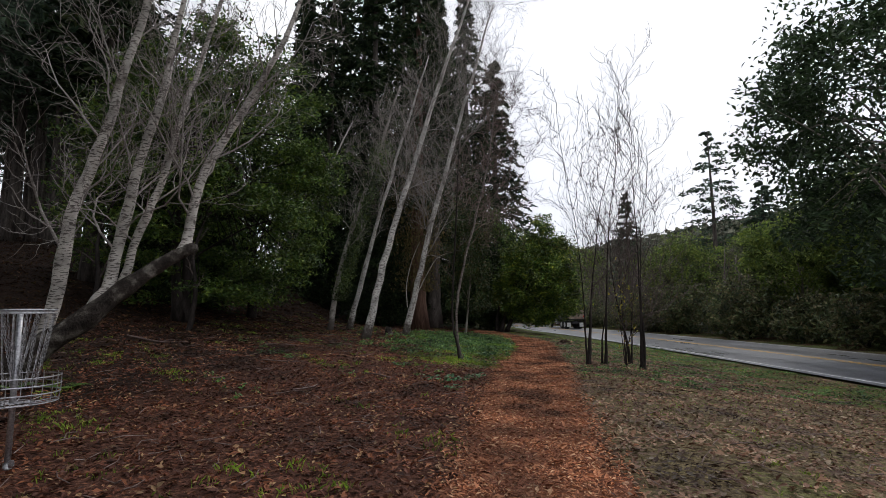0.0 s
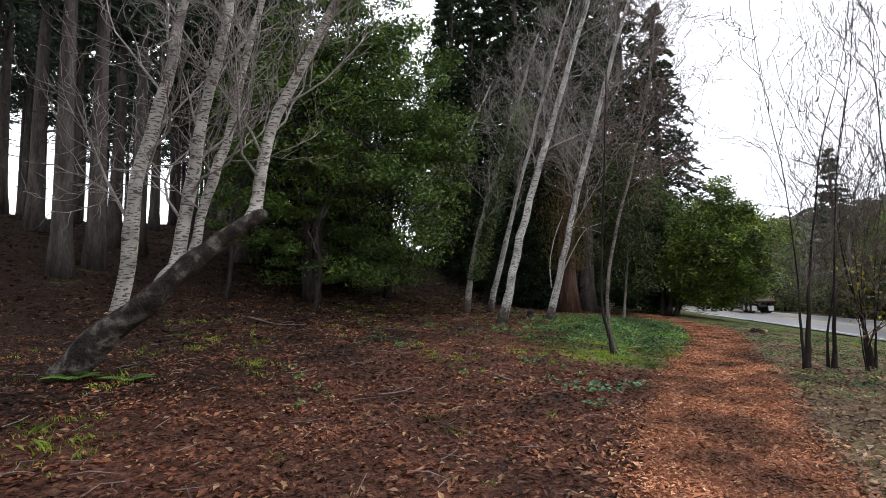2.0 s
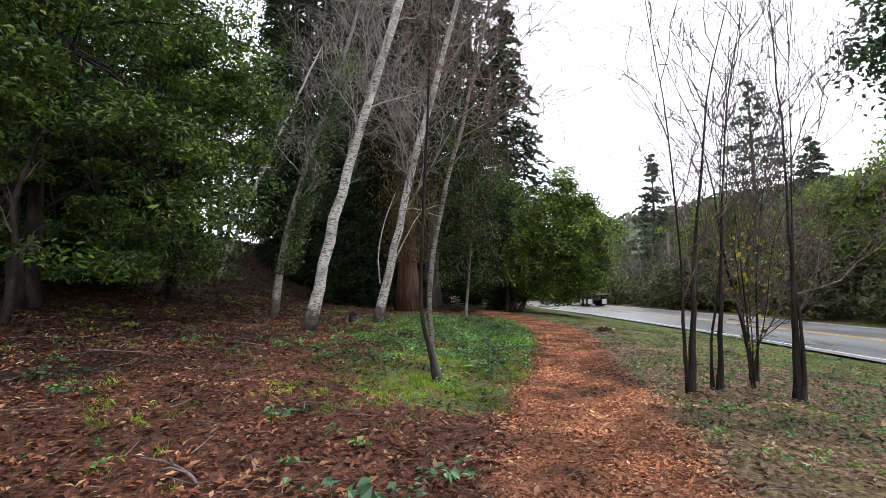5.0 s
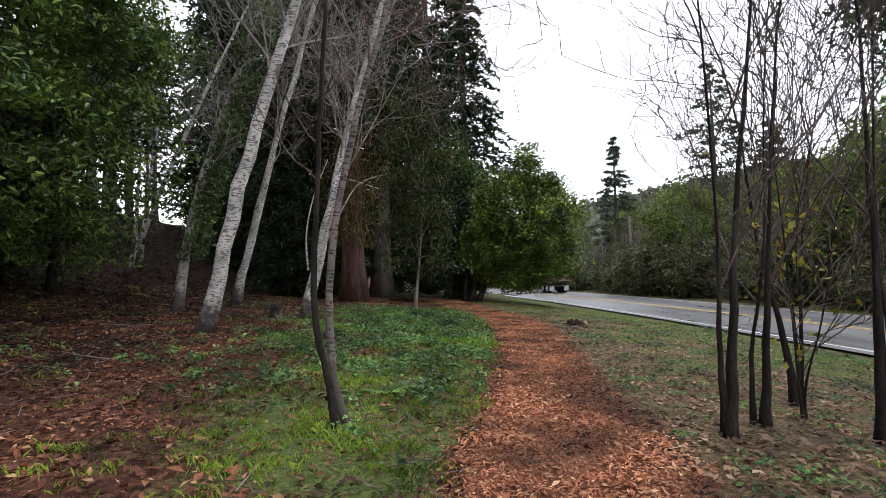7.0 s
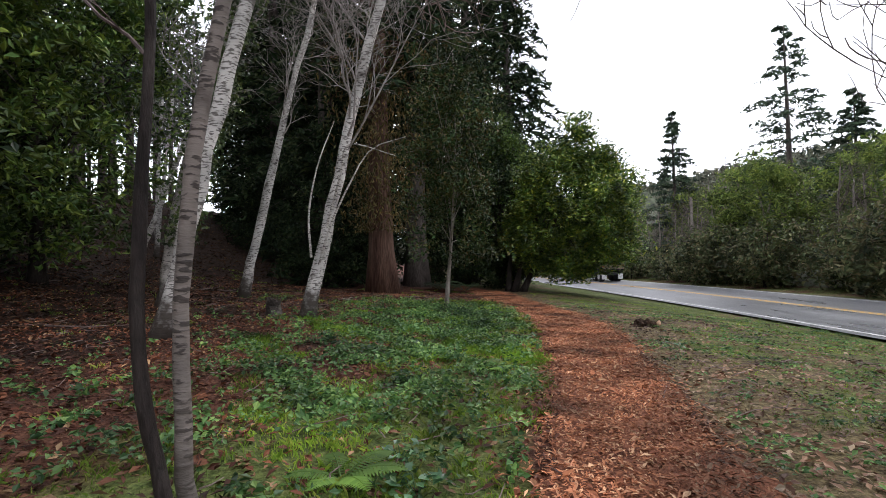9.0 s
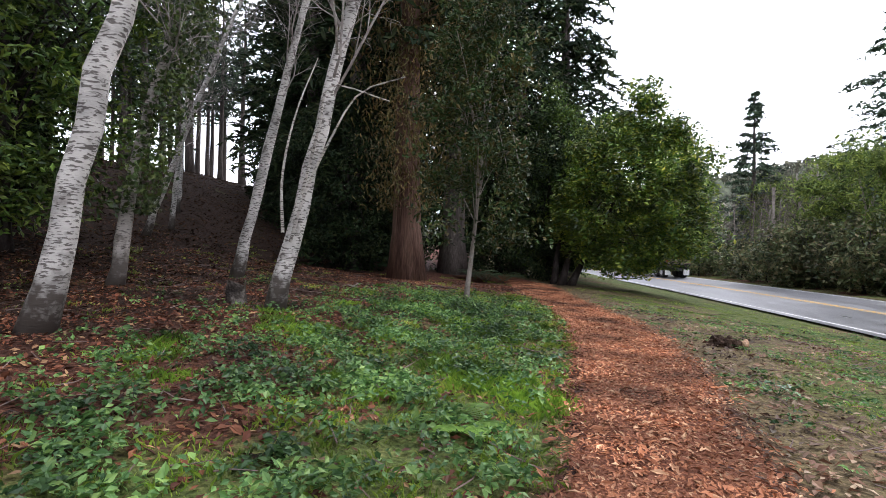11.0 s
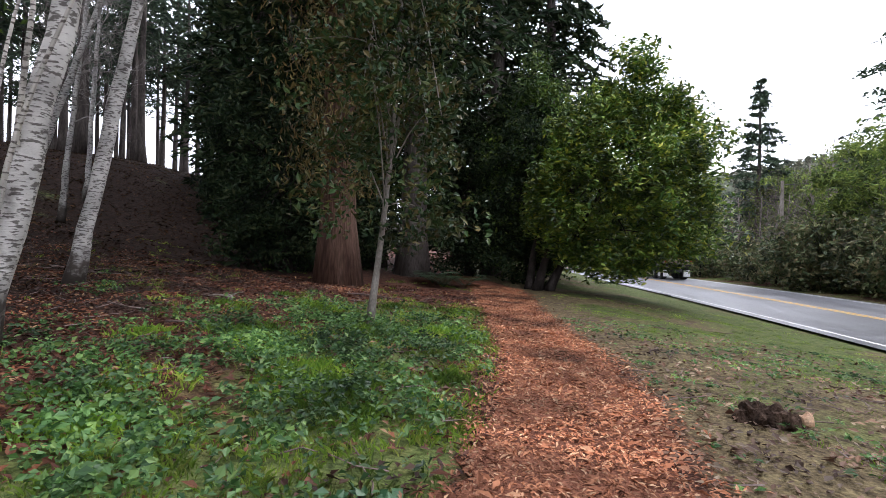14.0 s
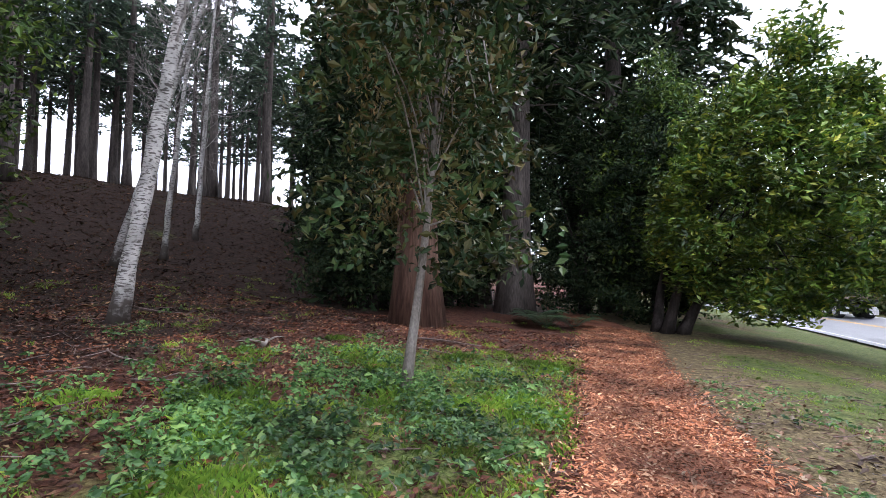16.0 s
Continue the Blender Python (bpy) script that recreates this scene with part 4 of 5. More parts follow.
tagged(new("distant_woods", raw_mesh("distant_woods", hv, hf, M_HILL)), "green wooded hillside in the distance, haze put into its colour", "woods", kind="stuff")

# ---- things beside the path ----


def wire_ring(r, z, wire, n=28):
    a = np.linspace(0, 2 * np.pi, n + 1)
    tb = Tubes()
    tb.add(np.stack([r * np.cos(a), r * np.sin(a), np.full(n + 1, z)], 1), np.full(n + 1, wire), 5, cap=False)
    return tb.geo()


def wire_line(pts, wire, sides=5):
    tb = Tubes()
    tb.add(pts, np.full(len(pts), wire), sides)
    return tb.geo()


def disc_golf_basket(x, y):
    ob = empty("disc_golf_basket", (x, y, gz(x, y)), "galvanised disc golf basket with hanging chains on a slim pole", "disc golf basket")
    smooth(part("pole", wire_line([(0, 0, -0.1), (0, 0, 0.7), (0, 0, 1.33)], 0.024, 12), M_METAL, ob).data)
    smooth(part("ground_sleeve", wire_line([(0, 0, -0.05), (0, 0, 0.05)], 0.034, 12), M_METAL, ob).data)
    part("padlock", box_bm(0.045, 0.025, 0.055, 0.006, (0.05, -0.02, 0.05)), M_METAL, ob, "small weathered steel padlock")
    for z, r in ((0.56, 0.325), (0.64, 0.335), (0.71, 0.338), (0.78, 0.335)):
        part("hoop", wire_ring(r, z, 0.006), M_METAL, ob)
    for r, z in ((0.25, 0.545), (0.16, 0.545), (0.07, 0.55)):
        part("hoop", wire_ring(r, z, 0.0045, 20), M_METAL, ob)
    for k in range(12):
        a = k * math.pi / 6
        c, s = math.cos(a), math.sin(a)
        part("basket_wire", wire_line([(0.025 * c, 0.025 * s, 0.55), (0.2 * c, 0.2 * s, 0.545), (0.325 * c, 0.325 * s, 0.56), (0.336 * c, 0.336 * s, 0.68), (0.336 * c, 0.336 * s, 0.8)], 0.0045), M_METAL, ob)
    part("chain_rack", join(wire_ring(0.265, 1.33, 0.008), wire_ring(0.265, 1.36, 0.008), wire_ring(0.24, 1.345, 0.006)), M_METAL, ob)
    for k in range(4):
        a = k * math.pi / 2 + 0.3
        part("rack_arm", wire_line([(0.02 * math.cos(a), 0.02 * math.sin(a), 1.33), (0.262 * math.cos(a), 0.262 * math.sin(a), 1.345)], 0.007), M_METAL, ob)

    def chain(top, low, k0):
        """Links, turned a quarter from one to the next."""
        tb = Tubes()
        top, low = np.array(top), np.array(low)
        n = int(np.linalg.norm(top - low) / 0.034)
        for i in range(n):
            s = (i + 0.5) / n
            c = top + (low - top) * s - np.array([0, 0, 0.05]) * math.sin(math.pi * s) * 0.4
            a = np.linspace(0, 2 * np.pi, 7)
            u = np.array([1, 0, 0]) if (i + k0) % 2 else np.array([0, 1, 0])
            tb.add(c + np.outer(np.cos(a) * 0.008, u) + np.outer(np.sin(a) * 0.022, (0, 0, 1)), np.full(7, 0.0026), 3, cap=False)
        return tb.geo()

    for k in range(18):
        a = k * 2 * math.pi / 18
        part("chain", chain((0.255 * math.cos(a), 0.255 * math.sin(a), 1.33), (0.15 * math.cos(a), 0.15 * math.sin(a), 0.68 if k % 3 else 0.76), k), M_METAL, ob)
    for k in range(9):
        a = k * 2 * math.pi / 9 + 0.2
        part("chain", chain((0.13 * math.cos(a), 0.13 * math.sin(a), 1.33), (0.035 * math.cos(a), 0.035 * math.sin(a), 0.82), k), M_METAL, ob)
    return ob


disc_golf_basket(-3.65, 3.15)


def lump(rng, r, squash, rough, seg=3):
    bm = bmesh.new()
    bmesh.ops.create_icosphere(bm, subdivisions=seg, radius=r)
    o = rng.uniform(-50, 50, 3)
    for v in bm.verts:
        k = noise.noise(Vector(v.co * (2.2 / r) + Vector(o)))
        j = noise.noise(Vector(v.co * (6.0 / r) + Vector(o)))
        v.co *= 1 + rough * k + rough * 0.5 * j
        v.co.z *= squash
    return bm


rng = np.random.default_rng(300)
# broken stump
SX, SY = -2.3, 21.0
stump = empty("tree_stump", (SX, SY, gz(SX, SY) - 0.03), "weathered broken tree stump among dry grass", "tree stump")
bm = bmesh.new()
bmesh.ops.create_cone(bm, segments=14, radius1=0.19, radius2=0.14, depth=0.34, cap_ends=True)
bmesh.ops.subdivide_edges(bm, edges=[e for e in bm.edges if abs(e.verts[0].co.z - e.verts[1].co.z) > 0.1], cuts=3)
for v in bm.verts:
    n = noise.noise(v.co * 7)
    v.co.x *= 1 + 0.25 * n
    v.co.y *= 1 + 0.25 * n
    if v.co.z > 0.1:
        v.co.z += 0.16 * noise.noise(v.co * 14)
    v.co.z += 0.16
part("trunk", bm, M_MOSSBARK, stump)

# heap of dug soil with a cut log end
HX, HY = 5.25, 21.3
heap = empty("soil_heap", (HX, HY, gz(HX, HY)), "low heap of dark dug soil on the verge", "soil heap")
heap.scale = (0.66, 0.66, 1.05)
for dx, dy, r in ((-0.15, 0.06, 0.2), (0.06, -0.03, 0.19), (0.22, -0.07, 0.14), (-0.03, 0.14, 0.16)):
    bm = lump(rng, r, 0.62, 0.5)
    bmesh.ops.translate(bm, vec=(dx, dy, 0.02), verts=bm.verts)
    part("clod", bm, M_SOIL, heap)
bm = lump(rng, 0.085, 0.7, 0.3, 2)
bmesh.ops.translate(bm, vec=(0.37, -0.09, 0.06), verts=bm.verts)
part("wood_chunk", bm, M_CUT, heap, "pale orange chunk of split wood")


def fallen_branch(name, x, y, ang, ln, r, label, bend=0.1, mat=M_GREYBARK, twigs=2):
    ob = empty(name, (x, y, gz(x, y)), label, "branch", "fallen branches")
    d = np.array([math.cos(ang), math.sin(ang)])
    s = np.linspace(-0.5, 0.5, 8)
    pts = []
    for k in s:
        px, py = d * k * ln + np.array([-d[1], d[0]]) * bend * (k * 2) ** 2
        pts.append((px, py, gz(x + px, y + py) - gz(x, y) + r * 1.1 + 0.03))
    tb = Tubes()
    tb.add(pts, r * np.linspace(1, 0.5, 8) * (1 + 0.1 * rng.normal(size=8)), 7)
    smooth(part("stem", tb.geo(), mat, ob).data)
    for k in range(twigs):
        a = np.array(pts[2 + 2 * k])
        tb = Tubes()
        e = a + np.array([rng.normal() * 0.2, rng.normal() * 0.2, 0.06])
        tb.add([a, (a + e) / 2 + np.array([0, 0, 0.03]), e], [r * 0.5, r * 0.35, r * 0.15], 5)
        part("twig", tb.geo(), mat, ob)
    return ob


fallen_branch("fallen_branch", -1.8, 25.5, 2.2, 0.55, 0.035, "short pale fallen branch lying in the grass", 0.03)
for x, y, a, ln in [(-3.4, 10.0, 0.3, 0.9), (-1.2, 9.0, 2.6, 0.7), (-4.4, 13.2, 0.1, 1.0), (-0.6, 26.2, 0.2, 0.9), (0.4, 26.6, -0.4, 1.0), (-2.2, 7.6, 1.1, 0.6), (-6.0, 26.8, 0.1, 1.6), (-4.4, 18.3, 0.5, 0.8), (-2.2, 23.4, -0.3, 0.9), (-0.8, 23.0, 0.9, 0.7), (-3.2, 15.0, -0.5, 0.8), (0.2, 27.8, 0.3, 1.2), (-7.6, 12.6, 0.2, 1.5)]:
    fallen_branch("fallen_branch", x, y, a, ln, 0.014 + 0.006 * (ln > 1), "thin dry fallen branch on the leaf litter", 0.08, M_PURPLETWIG)


def fern(x, y, size, seed, label="bright green fern with feathery fronds", count=6, mat=M_FERN, tilt=0.5):
    r = np.random.default_rng(seed)
    ob = empty("fern", (x, y, gz(x, y)), label, "fern", "ferns")
    for k in range(count):
        a = k * 2 * math.pi / count + r.uniform(-0.3, 0.3)
        d = np.array([math.cos(a), math.sin(a), 0])
        side = np.array([-d[1], d[0], 0])
        ln = size * r.uniform(0.8, 1.15)
        s = np.linspace(0, 1, 9)
        rib = np.outer(s * ln, d) + np.outer(tilt * ln * (s - 0.75 * s * s) * 1.3, (0, 0, 1))
        tb = Tubes()
        tb.add(rib, np.linspace(0.006, 0.002, 9), 4, cap=False)
        v, f = tb.geo()
        lv, lf = [], []
        for q in np.linspace(0.14, 0.99, 17):
            c = np.array([np.interp(q, s, rib[:, j]) for j in range(3)])
            w = ln * 0.3 * math.sin(math.pi * (0.12 + 0.86 * q)) ** 0.8
            for sg in (-1, 1):
                tip = c + side * sg * w + d * w * 0.35 - np.array([0, 0, 0.12 * w])
                h = d * ln * 0.024
                i = len(lv)
                lv += [c - h, c + h, (c + tip) / 2 + h * 1.2, tip, (c + tip) / 2 - h * 1.2]
                lf += [(i, i + 1, i + 2, i + 3, i + 4)]
        part("frond", join((v, f), (lv, lf)), mat, ob)
    return ob


fern(0.85, 13.5, 0.34, 1)
fern(1.2, 17.3, 0.36, 2)
fern(1.85, 16.8, 0.42, 3)
fern(-6.3, 6.4, 0.4, 4, "drooping green fern at the foot of the birch")
fern(-5.8, 6.8, 0.35, 5, "drooping green fern at the foot of the birch")
for k, (x, y) in enumerate([(1.0, 32.6), (1.6, 33.2), (0.5, 33.5)]):
    fern(x, y, 0.85, 10 + k, "dark sword fern in the shade by the path", 11, M_OAK, 0.95)



def bramble(x, y, size, seed):
    """Low plant: arching stems with broad dark leaves in threes."""
    r = np.random.default_rng(seed)
    ob = empty("bramble", (x, y, gz(x, y)), "low bramble with broad blue-green leaves on the litter", "bramble", "brambles")
    for k in range(7):
        a = k * 0.9 + r.uniform(-0.3, 0.3)
        ln = size * r.uniform(0.5, 1.1)
        end = np.array([math.cos(a) * ln, math.sin(a) * ln, size * r.uniform(0.3, 0.6)])
        tb = Tubes()
        tb.add([(0, 0, -0.01), (end[0] * 0.5, end[1] * 0.5, end[2] * 1.05), tuple(end)], [0.004, 0.003, 0.002], 4, cap=False)
        geo = leaf_quads(r, end + r.normal(size=(4, 3)) * size * 0.17 * np.array([1, 1, 0.3]), np.full(4, size * 0.42), 0.72, 1.4)
        part("shoot", join(tb.geo(), geo), M_BRAMBLE, ob)
    return ob


for k, (x, y, size) in enumerate([(0.05, 8.4, 0.24), (0.42, 8.5, 0.16), (0.72, 8.9, 0.2), (0.25, 7.7, 0.13), (-0.95, 10.3, 0.16), (1.3, 13.4, 0.2), (1.15, 13.9, 0.15), (4.75, 18.6, 0.16), (2.55, 19.2, 0.17)]):
    bramble(x, y, size, 700 + k)

# ---- dump truck on the far lane ----
M_WHITEPAINT = surface("white_cab_paint", (0.6, 0.6, 0.58), (0.72, 0.72, 0.7), (0.78, 0.78, 0.77), 3, 0.35, 40, 0.05)
M_BLACKPAINT = surface("black_truck_paint", (0.02, 0.02, 0.022), (0.035, 0.035, 0.038), (0.06, 0.055, 0.05), 3, 0.5, 40, 0.1)
M_TANSTEEL = surface("scuffed_tan_steel", (0.22, 0.16, 0.12), (0.33, 0.25, 0.19), (0.42, 0.34, 0.27), 3, 0.6, 30, 0.2)
M_RUBBER = surface("tyre_rubber", (0.012, 0.012, 0.012), (0.022, 0.022, 0.022), (0.04, 0.038, 0.036), 6, 0.85, 50, 0.3)
M_GLASS, gt, gp = nodes_of("dark_window_glass")
gp.inputs["Base Color"].default_value, gp.inputs["Roughness"].default_value = (0.02, 0.025, 0.03, 1), 0.05
M_REDLAMP = surface("red_lamp_lens", (0.4, 0.02, 0.015), (0.5, 0.03, 0.02), (0.6, 0.04, 0.03), 8, 0.25, 40, 0.05)


def cyl_x(r, w, at, seg=22, bev=0.0):
    bm = bmesh.new()
    bmesh.ops.create_cone(bm, segments=seg, radius1=r, radius2=r, depth=w, cap_ends=True)
    if bev:
        bmesh.ops.bevel(bm, geom=[e for e in bm.edges if abs(e.verts[0].co.z - e.verts[1].co.z) < 1e-5], offset=bev, segments=2, affect="EDGES")
    bmesh.ops.rotate(bm, matrix=Matrix.Rotation(math.pi / 2, 3, "Y"), verts=bm.verts)
    bmesh.ops.translate(bm, vec=at, verts=bm.verts)
    return bm


def dump_truck(x, y):
    """Front towards local +y; wheels stand at z = 0."""
    ob = empty("dump_truck", (x, y, ROAD_Z + 0.005), "dump truck with white cab and dark tipping body on the road", "truck")
    part("chassis", box_bm(0.8, 6.4, 0.25, 0.03, (0, -0.1, 0.75)), M_BLACKPAINT, ob)
    cab = part("cab", box_bm(1.9, 1.35, 1.45, 0.12, (0, 1.35, 1.75)), M_WHITEPAINT, ob, "white steel cab")
    for s in (-1, 1):
        part("window", box_bm(0.02, 0.8, 0.55, 0.008, (s * 0.955, 1.4, 2.08)), M_GLASS, cab)
        part("mirror", box_bm(0.08, 0.14, 0.4, 0.02, (s * 1.2, 1.95, 2.0)), M_WHITEPAINT, cab)
    part("windscreen", box_bm(1.6, 0.02, 0.55, 0.008, (0, 2.03, 2.08)), M_GLASS, cab)
    part("rear_window", box_bm(1.1, 0.02, 0.4, 0.008, (0, 0.668, 2.1)), M_GLASS, cab)
    part("bonnet", box_bm(1.3, 1.35, 0.85, 0.16, (0, 2.65, 1.4)), M_WHITEPAINT, ob)
    part("grille", box_bm(0.95, 0.05, 0.65, 0.02, (0, 3.33, 1.35)), M_METAL, ob)
    part("bumper", box_bm(2.1, 0.18, 0.28, 0.04, (0, 3.42, 0.68)), M_METAL, ob)
    for s in (-1, 1):
        part("fender", box_bm(0.44, 1.25, 0.36, 0.12, (s * 0.86, 2.65, 1.1)), M_WHITEPAINT, ob)
        part("fuel_tank", box_bm(0.4, 0.9, 0.45, 0.12, (s * 0.8, 0.75, 0.75)), M_METAL, ob)
    body = part("tipping_body", box_bm(2.2, 3.7, 0.95, 0.04, (0, -1.45, 1.55)), M_BLACKPAINT, ob, "black steel tipping body")
    for k in range(5):
        for s in (-1, 1):
            part("rib", box_bm(0.07, 0.1, 0.9, 0.015, (s * 1.12, -2.9 + k * 0.72, 1.55)), M_BLACKPAINT, body)
    part("headboard", box_bm(2.0, 0.5, 0.5, 0.05, (0, 0.35, 2.3)), M_TANSTEEL, body)
    for s in (-1, 1):
        part("side_board", box_bm(0.08, 3.5, 0.22, 0.02, (s * 1.05, -1.45, 2.12)), M_TANSTEEL, body)
    part("tailgate", box_bm(2.15, 0.1, 0.95, 0.03, (0, -3.38, 1.68)), M_TANSTEEL, body, "scuffed tan tailgate")
    for s in (-1, 1):
        part("tail_lamp", box_bm(0.12, 0.05, 0.2, 0.015, (s * 1.0, -3.45, 1.5)), M_REDLAMP, ob)
        part("mud_flap", box_bm(0.5, 0.02, 0.5, 0.006, (s * 0.8, -3.2, 0.5)), M_WHITEPAINT, ob)
        for yy, dual in ((2.65, False), (-1.35, True), (-2.5, True)):
            w = part("wheel", cyl_x(0.5, 0.5 if dual else 0.28, (s * (0.82 if dual else 0.9), yy, 0.5), 24, 0.07), M_RUBBER, ob)
            part("rim", cyl_x(0.27, 0.04, (s * 1.065 if dual else s * 1.035, yy, 0.5), 18, 0.012), M_METAL, w)
    smooth(part("exhaust_stack", wire_line([(0.98, 0.6, 0.9), (0.98, 0.6, 2.7)], 0.06, 10), M_METAL, ob).data)
    return ob


TY = 56.0
truck = dump_truck(float(road_mid(TY)) + 1.8, TY)
truck.rotation_euler = (0, 0, math.atan(0.0036 * (TY - 14)))
truck.scale = (0.85, 0.85, 0.85)

# cable over the far woods, hung between two posts
cable = empty("overhead_cable", (34.0, 42.0, gz(34, 42)), "thin black overhead cable across the far woods", "cable")
tb = Tubes()
a, b = np.array((-12.0, 16.0, 5.6)), np.array((14.0, -14.0, 8.6))
s = np.linspace(0, 1, 16)
tb.add(a + np.outer(s, b - a) - np.outer(1.2 * np.sin(np.pi * s), (0, 0, 1)), np.full(16, 0.025), 5)
part("wire", tb.geo(), M_BLACKPAINT, cable)
for q in (a, b):
    zz = gz(34 + q[0], 42 + q[1]) - gz(34, 42)
    part("post", wire_line([(q[0], q[1], zz - 0.2), (q[0], q[1], q[2] + 0.3)], 0.11, 10), M_GREYBARK, cable)

# ---- ground cover, too much to count ----
rng = np.random.default_rng(500)


def scatter(n, x0, x1, y0, y1):
    return rng.uniform(x0, x1, n), rng.uniform(y0, y1, n)


def stuff(name, geo, mat, label, category):
    return tagged(new(name, raw_mesh(name, geo[0], geo[1], mat)), label, category, kind="stuff")


def on_path(x, y, pad=0.0):
    return (x > np.interp(y, PY, PL) - pad) & (x < np.interp(y, PY, PR) + pad)


def flat_pieces(x, y, size, slim, lift, tilt=0.6):
    c = np.stack([x, y, ground_z(x, y) + lift + 0.01 * rng.uniform(0, 1, len(x))], 1)
    return leaf_quads(rng, c, size, slim, 1.0 / tilt, fold=0.1)


# wood chips
x, y = scatter(330000, -0.4, 5.1, 0.0, 34.0)
k = on_path(x + rng.normal(size=len(x)) * 0.12, y) & (rng.uniform(size=len(x)) < np.clip(1.5 - y / 40, 0.4, 1))
x, y = x[k], y[k]
stuff("wood_chips", flat_pieces(x, y, np.where(rng.uniform(size=len(x)) < 0.06, 0.09, 0.043), 0.36, 0.06, 0.6), M_CHIP, "reddish bark chips strewn over the footpath", "wood chips")

# leaf litter
x, y = scatter(250000, -13.0, 3.6, 0.6, 31.0)
l = np.interp(y, PY, PL)
keep = np.clip(0.95 - grass_at(x, y) * 0.75, 0.1, 1) * np.clip(1.25 - (l - x) / 13, 0.15, 1)
k = ~on_path(x, y, -0.1) & (x < l + 0.2) & (rng.uniform(size=len(x)) < keep)
x, y = x[k], y[k]
stuff("leaf_litter", flat_pieces(x, y, rng.uniform(0.03, 0.095, len(x)), 0.5, 0.02), M_LITTER, "wet red-brown fallen leaves covering the forest floor", "leaf litter")
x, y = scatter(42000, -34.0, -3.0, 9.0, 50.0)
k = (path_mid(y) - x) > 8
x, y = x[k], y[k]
stuff("slope_litter", flat_pieces(x, y, rng.uniform(0.06, 0.2, len(x)), 0.35, 0.03, 0.8), M_SLOPE, "needles and leaves on the slope, canopy shade put into their colour", "leaf litter")
x, y = scatter(100000, 1.5, 11.0, 0.6, 27.0)
r = np.interp(y, PY, PR)
k = (x > r - 0.15) & (rng.uniform(size=len(x)) < np.clip(1.0 - 0.75 * grass_at(x, y), 0.1, 1) * np.clip(1.3 - y / 26, 0.25, 1)) & (x < road_mid(y) - ROAD_HALF - 0.3)
x, y = x[k], y[k]
stuff("verge_litter", flat_pieces(x, y, rng.uniform(0.035, 0.09, len(x)), 0.55, 0.02), M_GREYLITTER, "weathered fallen leaves on the grassy verge", "leaf litter")

# fallen twigs
tb = Tubes()
x, y = scatter(1500, -9, 8, 1.5, 30)
k = ~on_path(x, y, -0.2)
for px, py in zip(x[k], y[k]):
    a, ln = rng.uniform(0, math.pi), rng.uniform(0.1, 0.42)
    d = np.array([math.cos(a), math.sin(a), 0]) * ln / 2
    c = np.array([px, py, gz(px, py) + 0.035])
    tb.add([c - d, c + rng.normal(size=3) * 0.02, c + d + np.array([0, 0, rng.uniform(0, 0.05)])], [0.006, 0.005, 0.003], 4)
stuff("fallen_twigs", tb.geo(), M_PURPLETWIG, "thin grey twigs scattered on the ground", "twigs")


def blades(x, y, height, width, per, lean=0.5, clump=0.05):
    n = len(x) * per
    bx = np.repeat(x, per) + rng.normal(size=n) * clump
    by = np.repeat(y, per) + rng.normal(size=n) * clump
    h = np.repeat(height, per) * rng.uniform(0.5, 1.2, n)
    a = rng.uniform(0, 2 * np.pi, n)
    z = ground_z(bx, by) - 0.01
    w = width * rng.uniform(0.7, 1.3, n)
    sx, sy = -np.sin(a) * w, np.cos(a) * w
    ln = rng.uniform(0.1, lean, n) * h
    base = np.stack([bx, by, z], 1)
    side = np.stack([sx, sy, 0 * sx], 1)
    m = base + np.stack([np.cos(a) * ln * 0.35, np.sin(a) * ln * 0.35, h * 0.6], 1)
    tip = base + np.stack([np.cos(a) * ln * 1.3, np.sin(a) * ln * 1.3, h], 1)
    v = np.stack([base - side, base + side, m + side * 0.8, tip, m - side * 0.8], 1).reshape(-1, 3)
    return v, np.arange(5 * n).reshape(n, 5)


x, y = scatter(70000, -9.0, 11.2, 2.0, 33.0)
g = grass_at(x, y)
patch = wobble(x, y, 2.3, 7.0)
k = ~on_path(x, y, -0.06) & (x < road_mid(y) - ROAD_HALF - 0.1) & (rng.uniform(size=len(x)) < np.clip((g - 0.12) * 1.4, 0, 1) * (0.25 + 0.75 * (patch > 0.0)) * np.clip(1.15 - np.abs(x - path_mid(y)) / 12, 0.3, 1))
x, y = x[k], y[k]
side_r = x > path_mid(y)
k = rng.uniform(size=len(x)) < np.where(side_r, 0.42, 0.75)
x, y, side_r = x[k], y[k], side_r[k]
stuff("grass", blades(x, y, rng.uniform(0.035, 0.085, len(x)) * np.where(side_r, 0.5, 1.0), 0.0042, 12, 0.9), M_GRASS, "short green grass in patches beside the path", "grass")

# brighter tufts on the bank
x, y = scatter(9000, -3.5, 3.2, 17.0, 27.0)
l = np.interp(y, PY, PL)
k = (x < l - 0.05) & (l - x < 4.5) & (wobble(x, y, 1.6, 8.0) > 0.3)
stuff("grass_tufts", blades(x[k], y[k], rng.uniform(0.05, 0.12, int(k.sum())), 0.0045, 12, 0.9, 0.06), M_TUFT, "bright green tufts of young grass on the bank", "grass")

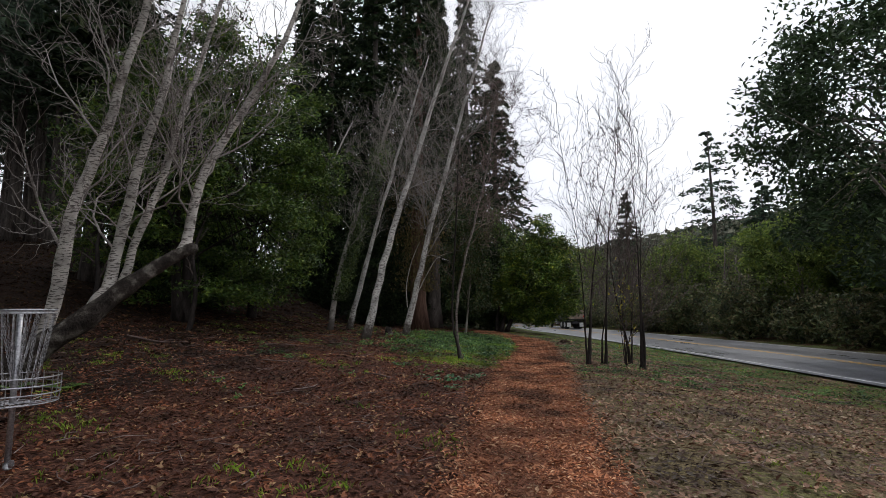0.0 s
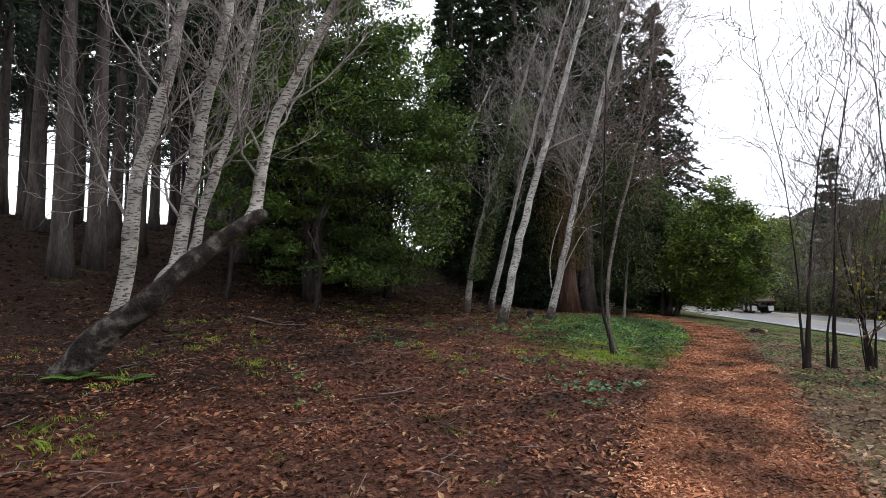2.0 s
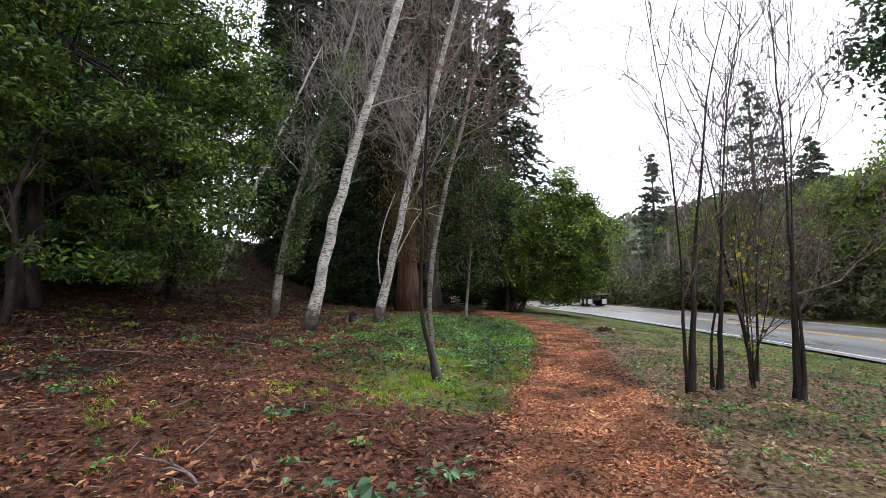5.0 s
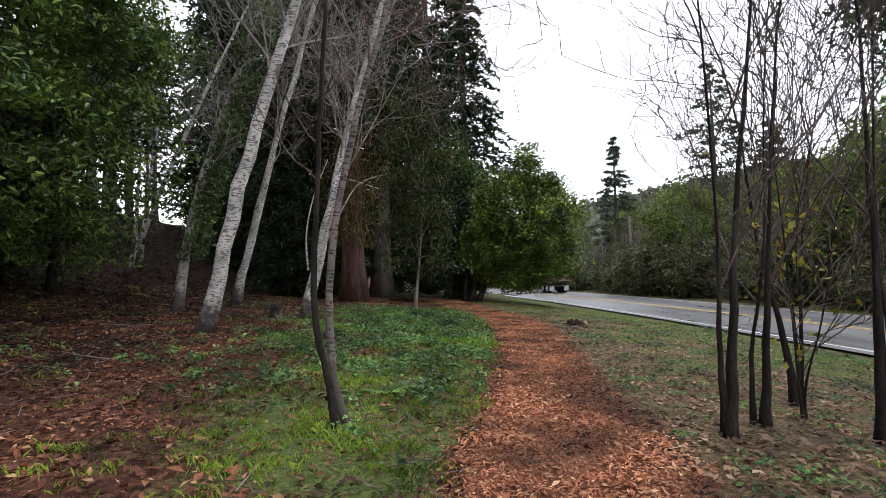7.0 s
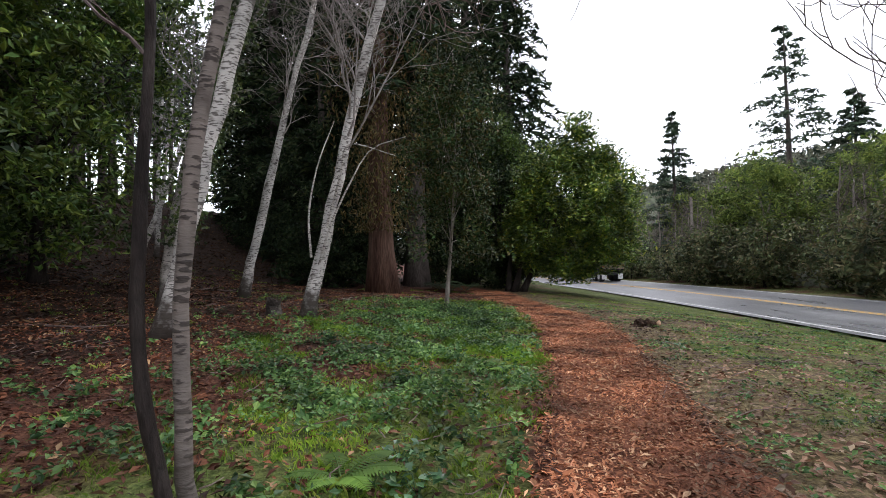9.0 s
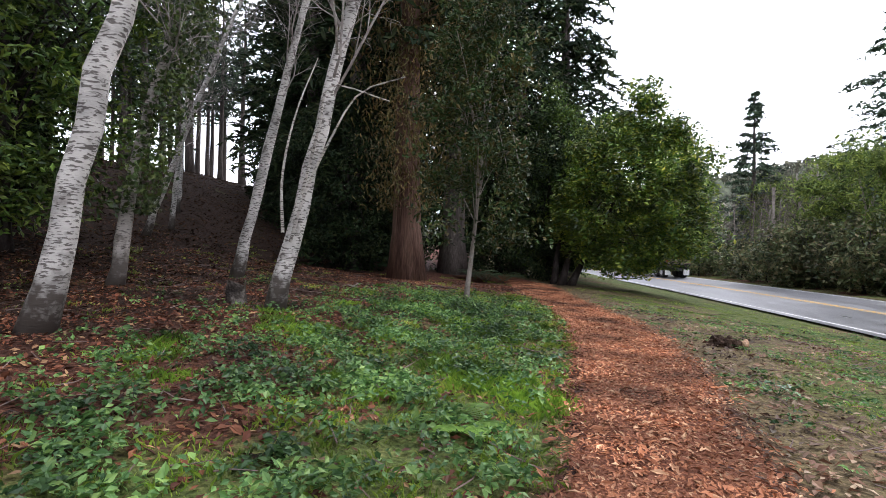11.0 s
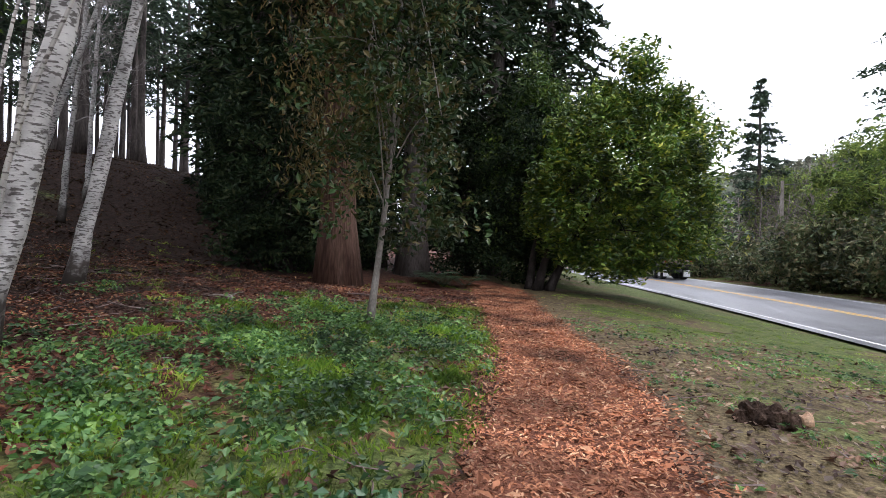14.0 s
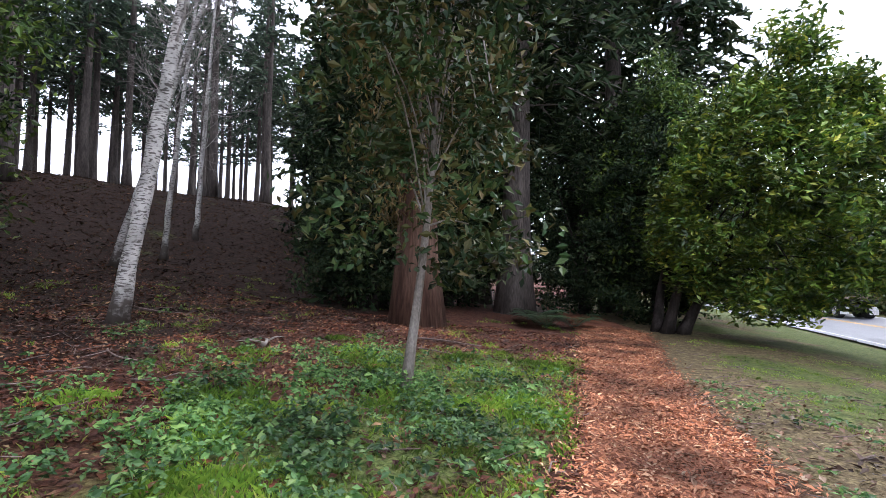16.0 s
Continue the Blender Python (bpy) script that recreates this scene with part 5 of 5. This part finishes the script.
# leafy weeds, thick on the left bank
x, y = scatter(52000, -6.0, 4.5, 6.0, 28.0)
l = np.interp(y, PY, PL)
dense = np.exp(-(((l - x - 1.9) / 1.9) ** 2)) * sstep((y - 12.5) / 3.5) * (1 - sstep((y - 24.0) / 3)) * (0.06 + 0.62 * (wobble(x, y, 2.1, 3.0) > 0.02) + 0.25 * (wobble(x, y, 6.5, 1.0) > 0.1)) * (0.55 + 0.45 * (wobble(x, y, 9.0, 5.0) > -0.1)) + 0.05 * (wobble(x, y, 1.1, 9.0) > 0.45)
k = (x < l - 0.12) & (rng.uniform(size=len(x)) < dense)
px, py = x[k], y[k]
n = len(px)
per = 9
h = rng.uniform(0.05, 0.16, n) + 0.16 * np.clip(wobble(px, py, 2.6, 1.0), 0, 1)
s = rng.uniform(0.35, 1.0, (n, per))
a = rng.uniform(0, 2 * np.pi, (n, per))
rad = 0.03 + 0.05 * rng.uniform(size=(n, per))
cx, cy = px[:, None] + np.cos(a) * rad, py[:, None] + np.sin(a) * rad
c = np.stack([cx, cy, ground_z(cx, cy) + h[:, None] * s], -1).reshape(-1, 3)
al = np.stack([np.cos(a), np.sin(a), 0 * a - 0.25], -1).reshape(-1, 3)
stuff("weeds", leaf_quads(rng, c, np.repeat(rng.uniform(0.035, 0.075, n), per), 0.62, 0.9, al * 2), M_NETTLE, "leafy green nettles and weeds beside the path", "weeds")

# leafy weeds among the verge grass
x, y = scatter(5200, 3.0, 10.5, 9.0, 27.0)
r = np.interp(y, PY, PR)
k = (x > r + 0.15) & (rng.uniform(size=len(x)) < 0.55 * (wobble(x, y, 1.2, 6.0) > 0.0) + 0.1)
px, py = x[k], y[k]
n = len(px)
a = rng.uniform(0, 2 * np.pi, (n, 8))
cx, cy = px[:, None] + np.cos(a) * 0.06, py[:, None] + np.sin(a) * 0.06
c = np.stack([cx, cy, ground_z(cx, cy) + 0.05], -1).reshape(-1, 3)
stuff("verge_weeds", leaf_quads(rng, c, np.full(n * 8, 0.055), 0.5, 1.2, np.stack([np.cos(a), np.sin(a), 0.2 + 0 * a], -1).reshape(-1, 3) * 2), M_NETTLE, "low leafy green weeds in the verge grass", "weeds")
